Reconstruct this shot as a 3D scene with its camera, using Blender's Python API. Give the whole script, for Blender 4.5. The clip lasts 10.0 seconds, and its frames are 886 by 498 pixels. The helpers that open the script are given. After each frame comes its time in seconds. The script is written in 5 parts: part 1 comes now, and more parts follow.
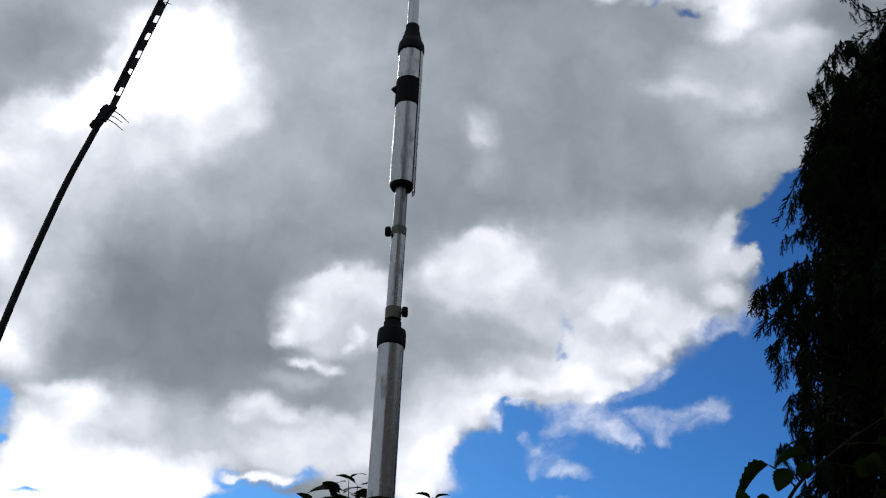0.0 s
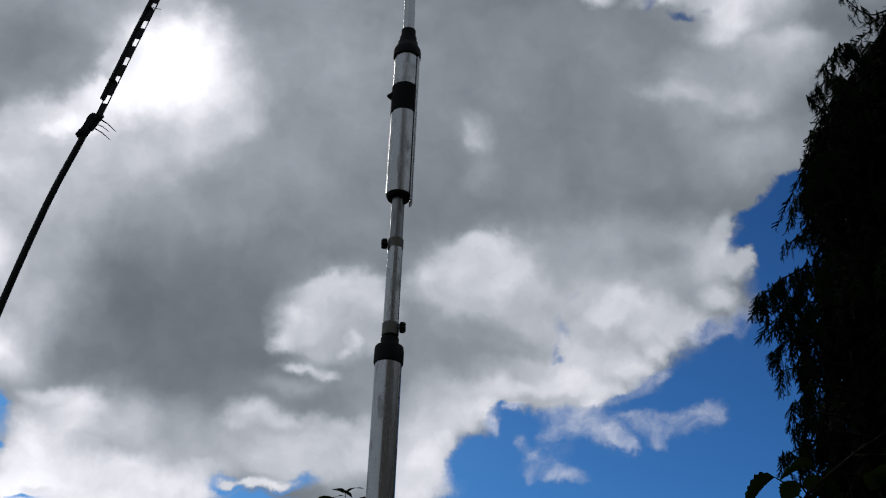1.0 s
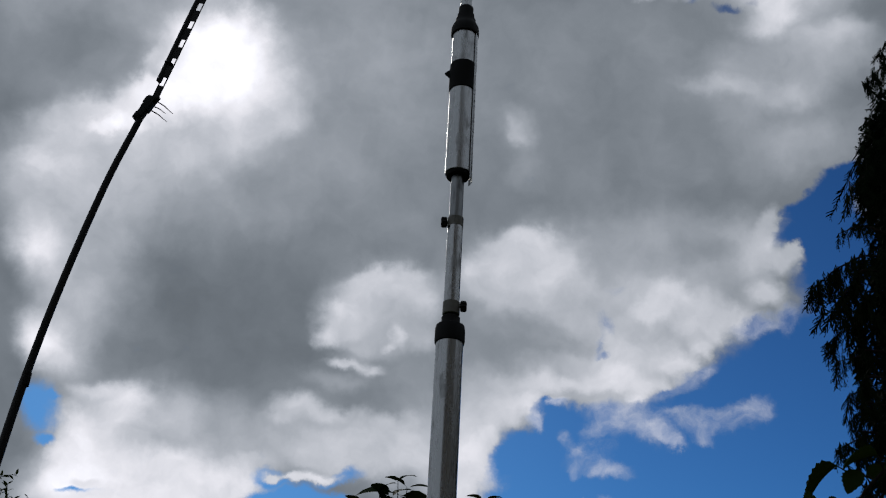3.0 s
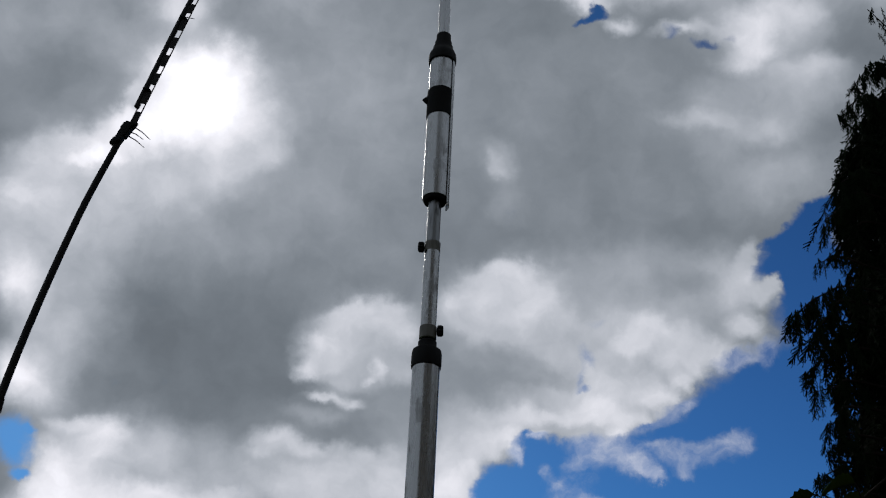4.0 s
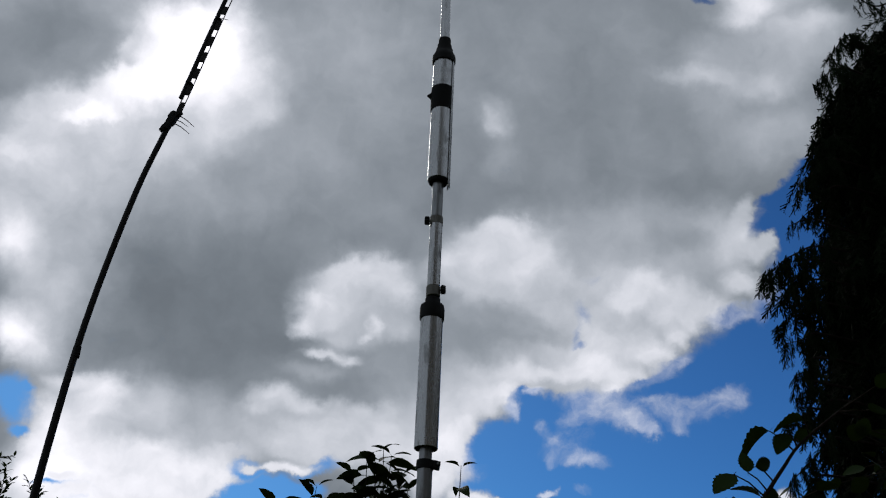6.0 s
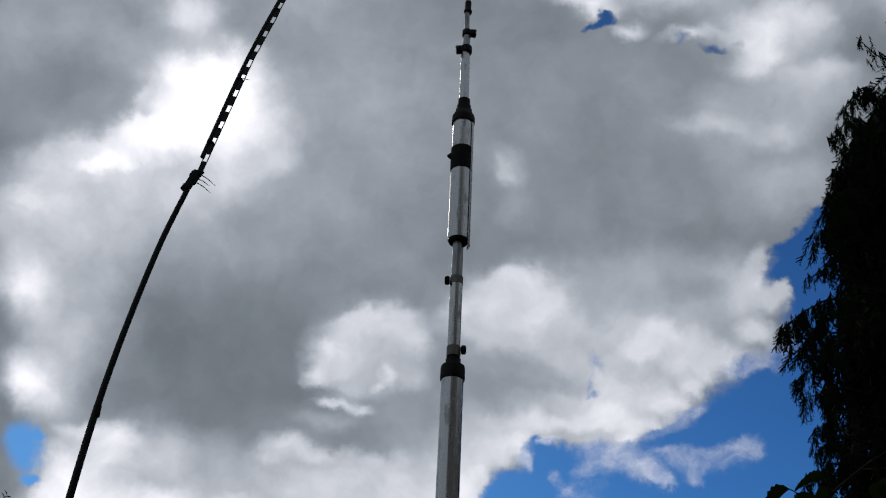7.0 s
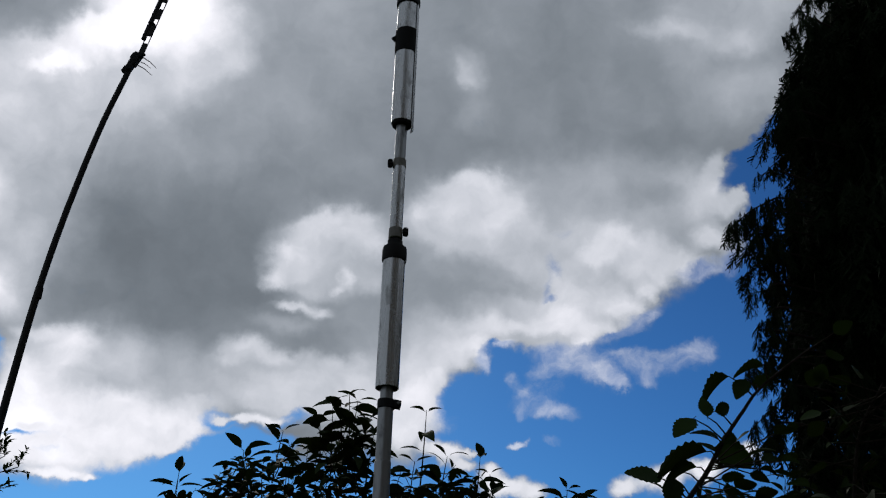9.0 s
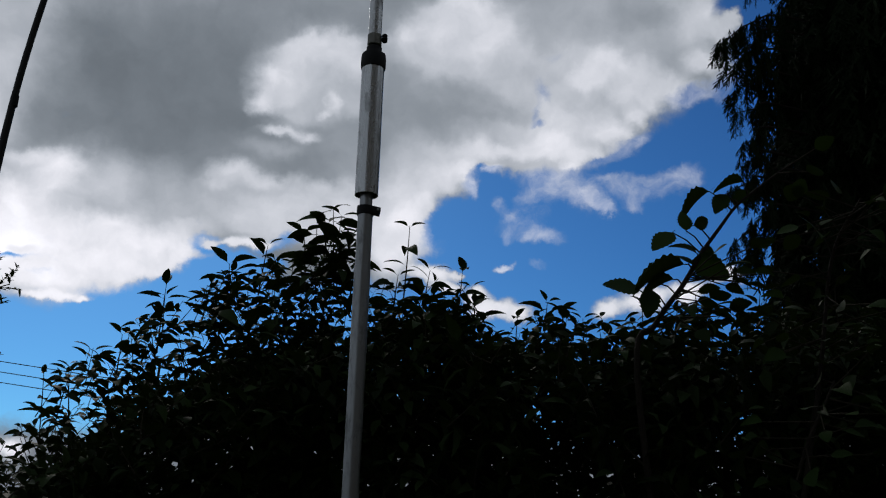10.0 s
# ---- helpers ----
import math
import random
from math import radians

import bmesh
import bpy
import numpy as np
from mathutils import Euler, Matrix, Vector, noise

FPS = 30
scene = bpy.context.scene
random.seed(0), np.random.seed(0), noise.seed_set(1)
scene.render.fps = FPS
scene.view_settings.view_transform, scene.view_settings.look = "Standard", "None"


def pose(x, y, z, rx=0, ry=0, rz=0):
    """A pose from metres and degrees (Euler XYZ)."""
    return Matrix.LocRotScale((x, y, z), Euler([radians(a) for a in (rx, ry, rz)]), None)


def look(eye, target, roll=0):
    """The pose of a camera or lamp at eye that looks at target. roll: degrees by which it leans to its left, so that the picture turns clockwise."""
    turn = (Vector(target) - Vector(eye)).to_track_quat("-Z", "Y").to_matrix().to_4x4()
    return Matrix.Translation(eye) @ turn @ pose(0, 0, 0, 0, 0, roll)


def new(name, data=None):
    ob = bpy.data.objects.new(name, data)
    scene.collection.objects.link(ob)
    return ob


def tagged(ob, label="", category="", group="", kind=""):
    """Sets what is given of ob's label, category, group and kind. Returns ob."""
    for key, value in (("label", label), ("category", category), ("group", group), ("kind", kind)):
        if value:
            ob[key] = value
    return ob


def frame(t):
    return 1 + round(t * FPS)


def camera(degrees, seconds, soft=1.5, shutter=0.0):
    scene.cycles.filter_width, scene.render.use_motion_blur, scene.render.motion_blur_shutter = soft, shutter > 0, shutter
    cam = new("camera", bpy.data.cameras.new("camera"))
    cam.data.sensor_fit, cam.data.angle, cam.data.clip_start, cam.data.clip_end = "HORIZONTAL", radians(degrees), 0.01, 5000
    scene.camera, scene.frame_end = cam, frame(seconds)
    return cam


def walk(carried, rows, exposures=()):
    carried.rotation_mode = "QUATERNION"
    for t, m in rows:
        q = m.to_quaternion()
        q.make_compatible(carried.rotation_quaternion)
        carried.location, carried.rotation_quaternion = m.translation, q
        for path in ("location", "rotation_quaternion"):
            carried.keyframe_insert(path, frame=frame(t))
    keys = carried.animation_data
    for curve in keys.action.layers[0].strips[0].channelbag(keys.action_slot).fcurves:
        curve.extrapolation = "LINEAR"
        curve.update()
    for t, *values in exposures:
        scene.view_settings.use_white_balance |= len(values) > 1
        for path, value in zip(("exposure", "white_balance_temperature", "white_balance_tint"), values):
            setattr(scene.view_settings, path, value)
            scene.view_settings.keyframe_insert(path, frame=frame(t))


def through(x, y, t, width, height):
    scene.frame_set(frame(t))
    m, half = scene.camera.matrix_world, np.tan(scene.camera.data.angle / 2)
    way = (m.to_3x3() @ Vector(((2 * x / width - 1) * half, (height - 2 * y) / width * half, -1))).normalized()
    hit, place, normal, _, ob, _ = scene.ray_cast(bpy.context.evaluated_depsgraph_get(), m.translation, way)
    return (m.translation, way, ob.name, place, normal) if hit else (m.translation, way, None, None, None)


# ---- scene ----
cam = camera(44.1, 10.0, soft=1.15)
PATH = [
    (0.0, pose(0.107, -1.840, 1.773, 120.34, -2.16, -0.68)),
    (0.5, pose(0.118, -1.781, 1.817, 121.23, -1.49, -0.73)),
    (1.0, pose(0.100, -1.781, 1.825, 120.57, -1.75, -0.71)),
    (1.5, pose(0.080, -1.771, 1.820, 118.87, -2.32, 0.44)),
    (2.0, pose(0.057, -1.752, 1.818, 118.16, -2.85, 1.58)),
    (2.5, pose(0.067, -1.745, 1.815, 119.17, -2.91, 1.67)),
    (2.7, pose(0.067, -1.743, 1.815, 119.67, -2.91, 1.62)),
    (3.8, pose(0.076, -1.732, 1.799, 121.66, -2.32, 0.41)),
    (4.0, pose(0.076, -1.732, 1.799, 122.01, -2.32, 0.41)),
    (4.5, pose(0.074, -2.104, 1.595, 121.04, -2.10, -0.10)),
    (5.0, pose(0.081, -2.104, 1.591, 120.01, -2.07, 0.06)),
    (5.5, pose(0.083, -2.116, 1.596, 119.54, -1.95, 0.13)),
    (5.7, pose(0.081, -2.116, 1.596, 119.64, -1.99, 0.15)),
    (6.8, pose(0.056, -2.140, 1.614, 121.14, -2.45, 0.86)),
    (7.0, pose(0.056, -2.140, 1.616, 122.29, -2.47, 0.86)),
    (7.5, pose(0.069, -2.138, 1.636, 126.60, -2.44, -0.57)),
    (8.0, pose(0.072, -2.152, 1.638, 129.95, -2.78, -1.32)),
    (8.5, pose(0.080, -2.139, 1.597, 124.80, -2.60, -1.14)),
    (9.0, pose(0.095, -2.119, 1.574, 117.36, -1.72, -1.16)),
    (9.5, pose(0.103, -2.099, 1.563, 111.54, -1.23, -1.52)),
    (10.0, pose(0.114, -2.108, 1.541, 108.22, -1.62, -1.81)),
]
walk(cam, PATH, [(0.0, 0.38), (0.4, -0.10), (1.5, -0.13), (2.5, -0.18), (4.0, -0.13), (4.5, 0.0), (9.0, -0.02), (9.5, -0.08), (10.0, -0.05)])
CLOUD_LIGHT, BLUE_LIGHT = 1.03, 0.082


# ---------------------------------------------------------------- world, sun
SUN_AZ, SUN_EL = -19.3, 37.4
AHEAD, TEAR = (119.542, -1.950, 0.130), (0.030, 0.036)


def toward(az, el):
    a, e = radians(az), radians(el)
    return Vector((math.sin(a) * math.cos(e), math.cos(a) * math.cos(e), math.sin(e)))


# cloud masses, back to front, in the plane that touches the sky ahead: across, up, half-lengths, turn, light, cover, softness; None: left as it is
CLOUDS_1 = [
    (-0.365, 0.382, 0.168, 0.097, 2, 0.61, None, 1.00), (-0.231, 0.392, 0.130, 0.077, 2, 0.55, None, 1.00),
    (-0.041, 0.392, 0.144, 0.091, 2, 0.60, None, 1.00), (0.123, 0.420, 0.145, 0.077, 2, 0.51, None, 1.00),
    (0.288, 0.426, 0.172, 0.063, 2, 0.50, None, 1.00), (0.419, 0.407, 0.106, 0.077, 2, 0.49, None, 1.00),
    (-0.305, 0.300, 0.115, 0.061, 2, 0.67, None, 1.00), (-0.385, 0.248, 0.101, 0.066, 2, 0.67, None, 1.00),
    (-0.076, 0.192, 0.139, 0.151, 2, 0.65, None, 1.00), (-0.155, 0.293, 0.103, 0.074, 2, 0.68, None, 1.00),
    (-0.026, 0.280, 0.071, 0.074, 2, 0.56, None, 1.00), (0.124, 0.155, 0.208, 0.136, 2, 0.60, None, 1.00),
]
CLOUDS_2 = [
    (0.155, 0.124, 0.132, 0.076, 2, 0.54, None, 1.00), (0.088, 0.086, 0.093, 0.056, 2, 0.56, None, 1.00),
    (0.202, 0.120, 0.081, 0.057, 2, 0.57, None, 1.00), (0.096, 0.328, 0.110, 0.054, 2, 0.73, None, 1.00),
    (0.204, 0.320, 0.130, 0.061, 2, 0.75, None, 1.00), (0.340, 0.341, 0.137, 0.062, 2, 0.78, None, 1.00),
    (0.182, 0.286, 0.090, 0.030, 2, 0.77, None, 1.00), (0.284, 0.251, 0.084, 0.040, 2, 0.85, None, 1.00),
    (0.309, 0.192, 0.096, 0.045, 2, 0.74, None, 1.00), (0.261, 0.169, 0.076, 0.045, 2, 0.69, None, 1.00),
    (0.296, 0.117, 0.082, 0.051, 2, 0.67, None, 1.00), (-0.334, 0.080, 0.117, 0.069, 2, 0.79, None, 1.00),
]
CLOUDS_3 = [
    (-0.186, 0.094, 0.099, 0.056, 2, 0.69, None, 1.00), (0.382, 0.298, 0.091, 0.054, 2, 0.74, None, 1.00),
    (-0.374, 0.073, 0.093, 0.087, 0, 0.81, None, 1.00), (-0.235, 0.150, 0.143, 0.105, 0, 0.88, None, 1.00),
    (-0.219, 0.057, 0.161, 0.056, 0, 0.66, None, 1.00), (-0.126, 0.057, 0.118, 0.068, 0, 0.60, None, 1.00),
    (-0.064, 0.057, 0.074, 0.093, 0, 0.58, None, 1.00), (-0.116, 0.125, 0.087, 0.068, 0, 0.63, None, 1.00),
    (-0.240, -0.041, 0.143, 0.093, 0, 0.52, None, 1.00), (-0.250, -0.061, 0.093, 0.062, 0, 0.48, None, 1.00),
    (-0.286, -0.087, 0.074, 0.050, 0, 0.53, None, 1.00), (-0.204, -0.113, 0.087, 0.056, 0, 0.53, None, 1.00),
]
CLOUDS_4 = [
    (-0.183, -0.144, 0.068, 0.037, 0, 0.54, None, 1.00), (-0.116, 0.011, 0.074, 0.037, 0, 0.55, None, 1.00),
    (-0.193, -0.077, 0.105, 0.074, 0, 0.49, None, 1.00), (-0.343, -0.020, 0.056, 0.074, 0, 0.72, None, 1.00),
    (-0.374, -0.041, 0.050, 0.056, 0, 0.79, None, 1.00), (-0.374, -0.082, 0.043, 0.037, 0, 0.83, None, 1.00),
    (-0.364, 0.032, 0.068, 0.043, 0, 0.75, None, 1.00), (0.112, 0.026, 0.081, 0.037, 0, 0.65, None, 1.00),
    (0.168, 0.016, 0.087, 0.043, 0, 0.69, None, 1.00), (0.215, 0.001, 0.074, 0.037, 0, 0.63, None, 1.00),
    (0.246, 0.021, 0.050, 0.050, 0, 0.70, None, 1.00), (0.137, -0.020, 0.074, 0.037, 0, 0.73, None, 1.00),
]
CLOUDS_5 = [
    (0.210, -0.041, 0.068, 0.043, 0, 0.79, None, 1.00), (0.112, -0.061, 0.074, 0.056, 0, 0.76, None, 1.00),
    (0.050, -0.020, 0.093, 0.068, 0, 0.79, None, 1.00), (0.024, -0.082, 0.118, 0.050, 0, 0.61, None, 1.00),
    (-0.085, -0.113, 0.124, 0.034, 0, 0.57, None, 1.00), (-0.012, -0.108, 0.074, 0.037, 0, 0.65, None, 1.00),
    (-0.074, -0.051, 0.074, 0.043, 0, 0.74, None, 1.00), (-0.322, -0.154, 0.093, 0.068, 0, 0.87, None, 1.00),
    (-0.240, -0.180, 0.105, 0.056, 0, 0.82, None, 1.00), (-0.266, -0.134, 0.074, 0.031, 0, 0.72, None, 1.00),
    (-0.136, -0.165, 0.105, 0.037, 0, 0.76, None, 1.00), (-0.043, -0.175, 0.087, 0.056, 0, 0.85, None, 1.00),
]
CLOUDS_6 = [
    (0.050, -0.113, 0.087, 0.037, 0, 0.79, None, 1.00), (0.137, -0.092, 0.081, 0.050, 0, 0.85, None, 1.00),
    (-0.012, -0.154, 0.056, 0.050, 0, 0.79, None, 1.00), (-0.250, 0.192, 0.087, 0.068, 0, 1.05, None, 1.00),
    (-0.276, 0.171, 0.056, 0.050, 0, 1.09, None, 1.00), (-0.229, 0.207, 0.050, 0.037, 0, 1.11, None, 1.00),
    (-0.198, 0.150, 0.056, 0.043, 0, 0.88, None, 1.00), (-0.178, 0.130, 0.037, 0.022, 0, 0.83, None, 1.00),
    (-0.328, 0.140, 0.068, 0.037, 0, 0.93, None, 1.00), (-0.374, 0.130, 0.056, 0.031, 0, 0.84, None, 1.00),
    (-0.395, 0.011, 0.037, 0.043, 0, 0.95, None, 1.00), (-0.395, -0.067, 0.034, 0.031, 0, 1.01, None, 1.00),
]
CLOUDS_7 = [
    (-0.390, 0.099, 0.037, 0.025, 0, 0.88, None, 1.00), (-0.255, 0.109, 0.056, 0.031, 0, 0.82, None, 1.00),
    (-0.312, 0.073, 0.074, 0.031, 0, 0.75, None, 1.00), (-0.249, 0.268, 0.045, 0.033, 2, 0.91, None, 1.00),
    (-0.279, 0.175, 0.050, 0.051, 2, 1.09, None, 1.00), (-0.217, 0.182, 0.056, 0.052, 2, 1.05, None, 1.00),
    (-0.349, 0.192, 0.094, 0.042, 2, 0.61, None, 1.00), (-0.378, 0.173, 0.056, 0.026, 2, 0.64, None, 1.00),
    (-0.310, 0.234, 0.038, 0.033, 2, 0.69, None, 1.00), (-0.369, 0.202, 0.099, 0.050, 0, 0.56, None, 1.00),
    (-0.328, 0.179, 0.046, 0.020, 0, 0.61, None, 1.00), (-0.328, 0.134, 0.025, 0.011, 0, 1.02, None, 1.00),
]
CLOUDS_8 = [
    (-0.343, 0.130, 0.015, 0.008, 0, 0.98, None, 1.00), (-0.309, 0.130, 0.013, 0.009, 0, 0.99, None, 1.00),
    (-0.392, 0.096, 0.016, 0.008, 0, 0.90, None, 1.00), (-0.294, 0.187, 0.009, 0.023, -25, 0.85, None, 1.00),
    (-0.299, 0.161, 0.017, 0.013, 0, 1.00, None, 1.00), (-0.074, -0.023, 0.069, 0.030, 0, 0.81, None, 1.00),
    (-0.103, -0.041, 0.046, 0.033, 0, 0.81, None, 1.00), (-0.123, -0.054, 0.028, 0.025, 0, 0.83, None, 1.00),
    (-0.131, -0.063, 0.017, 0.013, 0, 0.89, None, 1.00), (-0.118, -0.041, 0.017, 0.015, 0, 0.88, None, 1.00),
    (-0.095, -0.020, 0.026, 0.015, 0, 0.85, None, 1.00), (-0.077, -0.014, 0.029, 0.012, 0, 0.88, None, 1.00),
]
CLOUDS_9 = [
    (-0.060, -0.025, 0.024, 0.020, 0, 0.89, None, 1.00), (-0.041, -0.038, 0.022, 0.020, 0, 0.84, None, 1.00),
    (-0.049, -0.015, 0.026, 0.016, 0, 0.83, None, 1.00), (-0.108, -0.054, 0.016, 0.009, 0, 0.83, None, 1.00),
    (-0.072, -0.069, 0.046, 0.022, 0, 0.73, None, 1.00), (-0.095, -0.072, 0.026, 0.015, 0, 0.76, None, 1.00),
    (-0.043, -0.069, 0.026, 0.019, 0, 0.74, None, 1.00), (-0.067, -0.068, 0.007, 0.013, 20, 0.85, None, 1.00),
    (-0.074, -0.076, 0.007, 0.005, 0, 0.83, None, 1.00), (-0.100, -0.090, 0.033, 0.009, -15, 0.82, None, 1.00),
    (-0.085, -0.098, 0.015, 0.008, 0, 0.83, None, 1.00), (-0.116, -0.087, 0.020, 0.006, 0, 0.80, None, 1.00),
]
CLOUDS_10 = [
    (-0.116, -0.108, 0.040, 0.012, 0, 0.65, None, 1.00), (-0.043, -0.098, 0.040, 0.017, 0, 0.61, None, 1.00),
    (0.060, 0.011, 0.050, 0.029, 0, 0.84, None, 1.00), (0.032, 0.008, 0.033, 0.026, 0, 0.83, None, 1.00),
    (0.044, 0.021, 0.022, 0.017, 0, 0.87, None, 1.00), (0.063, 0.024, 0.020, 0.013, 0, 0.86, None, 1.00),
    (0.026, 0.001, 0.020, 0.017, 0, 0.85, None, 1.00), (0.081, 0.001, 0.022, 0.017, 0, 0.83, None, 1.00),
    (0.008, -0.010, 0.022, 0.022, 0, 0.82, None, 1.00), (0.096, -0.020, 0.033, 0.017, 0, 0.80, None, 1.00),
    (0.055, -0.015, 0.040, 0.013, 0, 0.81, None, 1.00), (0.034, -0.030, 0.060, 0.012, 0, 0.76, None, 1.00),
]
CLOUDS_11 = [
    (0.039, -0.064, 0.079, 0.025, 0, 0.62, None, 1.00), (0.075, -0.072, 0.040, 0.013, 0, 0.65, None, 1.00),
    (0.008, -0.087, 0.040, 0.026, 0, 0.60, None, 1.00), (0.091, -0.051, 0.033, 0.015, 0, 0.76, None, 1.00),
    (0.176, -0.037, 0.037, 0.025, 0, 0.88, None, 1.00), (0.166, -0.045, 0.025, 0.019, 0, 0.87, None, 1.00),
    (0.184, -0.028, 0.026, 0.015, 0, 0.86, None, 1.00), (0.199, -0.054, 0.029, 0.022, 0, 0.82, None, 1.00),
    (0.156, -0.061, 0.033, 0.015, -20, 0.80, None, 1.00), (0.143, -0.054, 0.021, 0.013, 0, 0.76, None, 1.00),
    (0.168, -0.082, 0.040, 0.020, 0, 0.81, None, 1.00), (0.143, -0.082, 0.020, 0.016, 0, 0.82, None, 1.00),
]
CLOUDS_12 = [
    (0.228, -0.015, 0.046, 0.016, 0, 0.70, None, 1.00), (0.215, 0.011, 0.040, 0.017, 0, 0.62, None, 1.00),
    (0.261, 0.001, 0.024, 0.029, 0, 0.79, None, 1.00), (0.277, 0.016, 0.017, 0.033, 0, 0.81, None, 1.00),
    (0.042, 0.125, 0.022, 0.026, 35, 0.70, None, 1.00), (0.039, 0.122, 0.009, 0.017, 35, 0.76, None, 1.00),
    (0.050, 0.088, 0.026, 0.026, 0, 0.64, None, 1.00), (0.267, 0.220, 0.033, 0.015, 0, 0.84, None, 1.00),
    (0.329, 0.212, 0.046, 0.020, 0, 0.81, None, 1.00), (0.236, 0.166, 0.053, 0.012, 0, 0.76, None, 1.00),
    (0.282, 0.161, 0.046, 0.020, 0, 0.75, None, 1.00), (0.123, 0.271, 0.030, 0.016, 2, 0.91, None, 1.00),
]
CLOUDS_13 = [
    (0.102, 0.278, 0.025, 0.011, 2, 0.83, None, 1.00), (0.053, 0.300, 0.027, 0.009, -24, 0.79, None, 1.00),
    (0.267, 0.242, 0.031, 0.018, 2, 0.89, None, 1.00), (0.283, 0.229, 0.027, 0.014, 2, 0.89, None, 1.00),
    (0.156, 0.252, 0.027, 0.010, 2, 0.82, None, 1.00), (0.214, 0.246, 0.034, 0.008, 2, 0.82, None, 1.00),
    (0.311, 0.268, 0.041, 0.021, 2, 0.85, None, 1.00), (0.362, 0.353, 0.049, 0.029, 2, 0.83, None, 1.00),
    (-0.321, -0.125, 0.039, 0.023, 0, 0.92, None, 1.00), (-0.341, -0.115, 0.033, 0.013, 0, 0.90, None, 1.00),
    (-0.316, -0.141, 0.026, 0.012, 0, 0.93, None, 1.00), (-0.358, -0.161, 0.039, 0.040, 0, 0.98, None, 1.00),
]
CLOUDS_14 = [
    (-0.256, -0.162, 0.073, 0.034, 0, 0.72, None, 1.00), (-0.281, -0.141, 0.039, 0.020, 0, 0.79, None, 1.00),
    (-0.298, -0.183, 0.053, 0.020, 0, 0.96, None, 1.00), (-0.344, -0.193, 0.053, 0.027, 0, 1.00, None, 1.00),
    (-0.247, -0.204, 0.060, 0.023, 0, 0.93, None, 1.00), (-0.205, -0.183, 0.040, 0.011, 0, 0.83, None, 1.00),
    (-0.157, -0.135, 0.033, 0.016, 0, 0.81, None, 1.00), (-0.168, -0.146, 0.020, 0.011, 0, 0.82, None, 1.00),
    (-0.131, -0.141, 0.040, 0.012, 0, 0.79, None, 1.00), (-0.148, -0.172, 0.053, 0.020, 0, 0.81, None, 1.00),
    (-0.085, -0.162, 0.053, 0.027, 0, 0.81, None, 1.00), (-0.069, -0.146, 0.040, 0.013, 0, 0.79, None, 1.00),
]
CLOUDS_15 = [
    (-0.012, -0.157, 0.033, 0.040, 0, 0.84, None, 1.00), (0.019, -0.136, 0.040, 0.027, 0, 0.83, None, 1.00),
    (0.009, -0.183, 0.040, 0.041, 0, 0.85, None, 1.00), (-0.106, -0.183, 0.060, 0.016, 0, 0.83, None, 1.00),
    (-0.320, -0.225, 0.118, 0.045, 0, 0.96, None, 1.00), (-0.366, -0.204, 0.074, 0.044, 0, 1.01, None, 1.00),
    (-0.221, -0.204, 0.056, 0.025, 0, 0.95, None, 1.00), (0.329, 0.029, 0.058, 0.045, 0, None, 0.00, 0.55),
    (0.316, 0.057, 0.039, 0.019, 20, None, 0.00, 0.55), (0.339, 0.078, 0.038, 0.019, 30, None, 0.00, 0.55),
    (0.354, -0.020, 0.072, 0.069, 0, None, 0.00, 0.55), (0.321, -0.077, 0.108, 0.037, 0, None, 0.00, 0.55),
]
CLOUDS_16 = [
    (0.287, -0.108, 0.113, 0.039, 0, None, 0.00, 0.55), (0.246, -0.142, 0.136, 0.039, 0, None, 0.00, 0.55),
    (0.189, -0.180, 0.167, 0.060, 0, None, 0.00, 0.55), (0.137, -0.222, 0.142, 0.076, 0, None, 0.00, 0.55),
    (0.091, -0.152, 0.045, 0.030, 0, None, 0.00, 0.55), (0.060, -0.180, 0.054, 0.038, 0, None, 0.00, 0.55),
    (0.055, -0.211, 0.044, 0.019, 0, None, 0.00, 0.55), (0.329, -0.227, 0.208, 0.164, 0, None, 0.00, 0.55),
    (0.068, -0.134, 0.016, 0.010, 0, None, 0.00, 0.55), (0.174, -0.249, 0.216, 0.073, 0, None, 0.00, 0.55),
    (-0.319, -0.317, 0.277, 0.085, 0, None, 0.00, 0.55), (-0.159, -0.221, 0.054, 0.017, 0, None, 0.00, 0.55),
]
CLOUDS_17 = [
    (-0.191, -0.247, 0.096, 0.036, 0, None, 0.00, 0.55), (-0.055, -0.291, 0.215, 0.070, 0, None, 0.00, 0.55),
    (-0.411, -0.273, 0.076, 0.039, 0, None, 0.00, 0.55), (-0.249, -0.274, 0.102, 0.046, 0, None, 0.00, 0.55),
    (0.256, -0.315, 0.334, 0.101, 0, None, 0.00, 0.55), (-0.399, -0.129, 0.030, 0.033, 0, None, 0.00, 0.90),
    (-0.381, -0.125, 0.008, 0.007, 0, None, 0.00, 0.90), (-0.395, -0.160, 0.015, 0.008, 0, None, 0.00, 0.90),
    (-0.180, -0.200, 0.027, 0.012, 0, None, 0.00, 0.90), (-0.131, -0.197, 0.036, 0.010, 12, None, 0.00, 0.90),
    (-0.157, -0.218, 0.056, 0.013, 0, None, 0.00, 0.90), (-0.340, -0.218, 0.027, 0.011, 0, None, 0.00, 0.90),
]
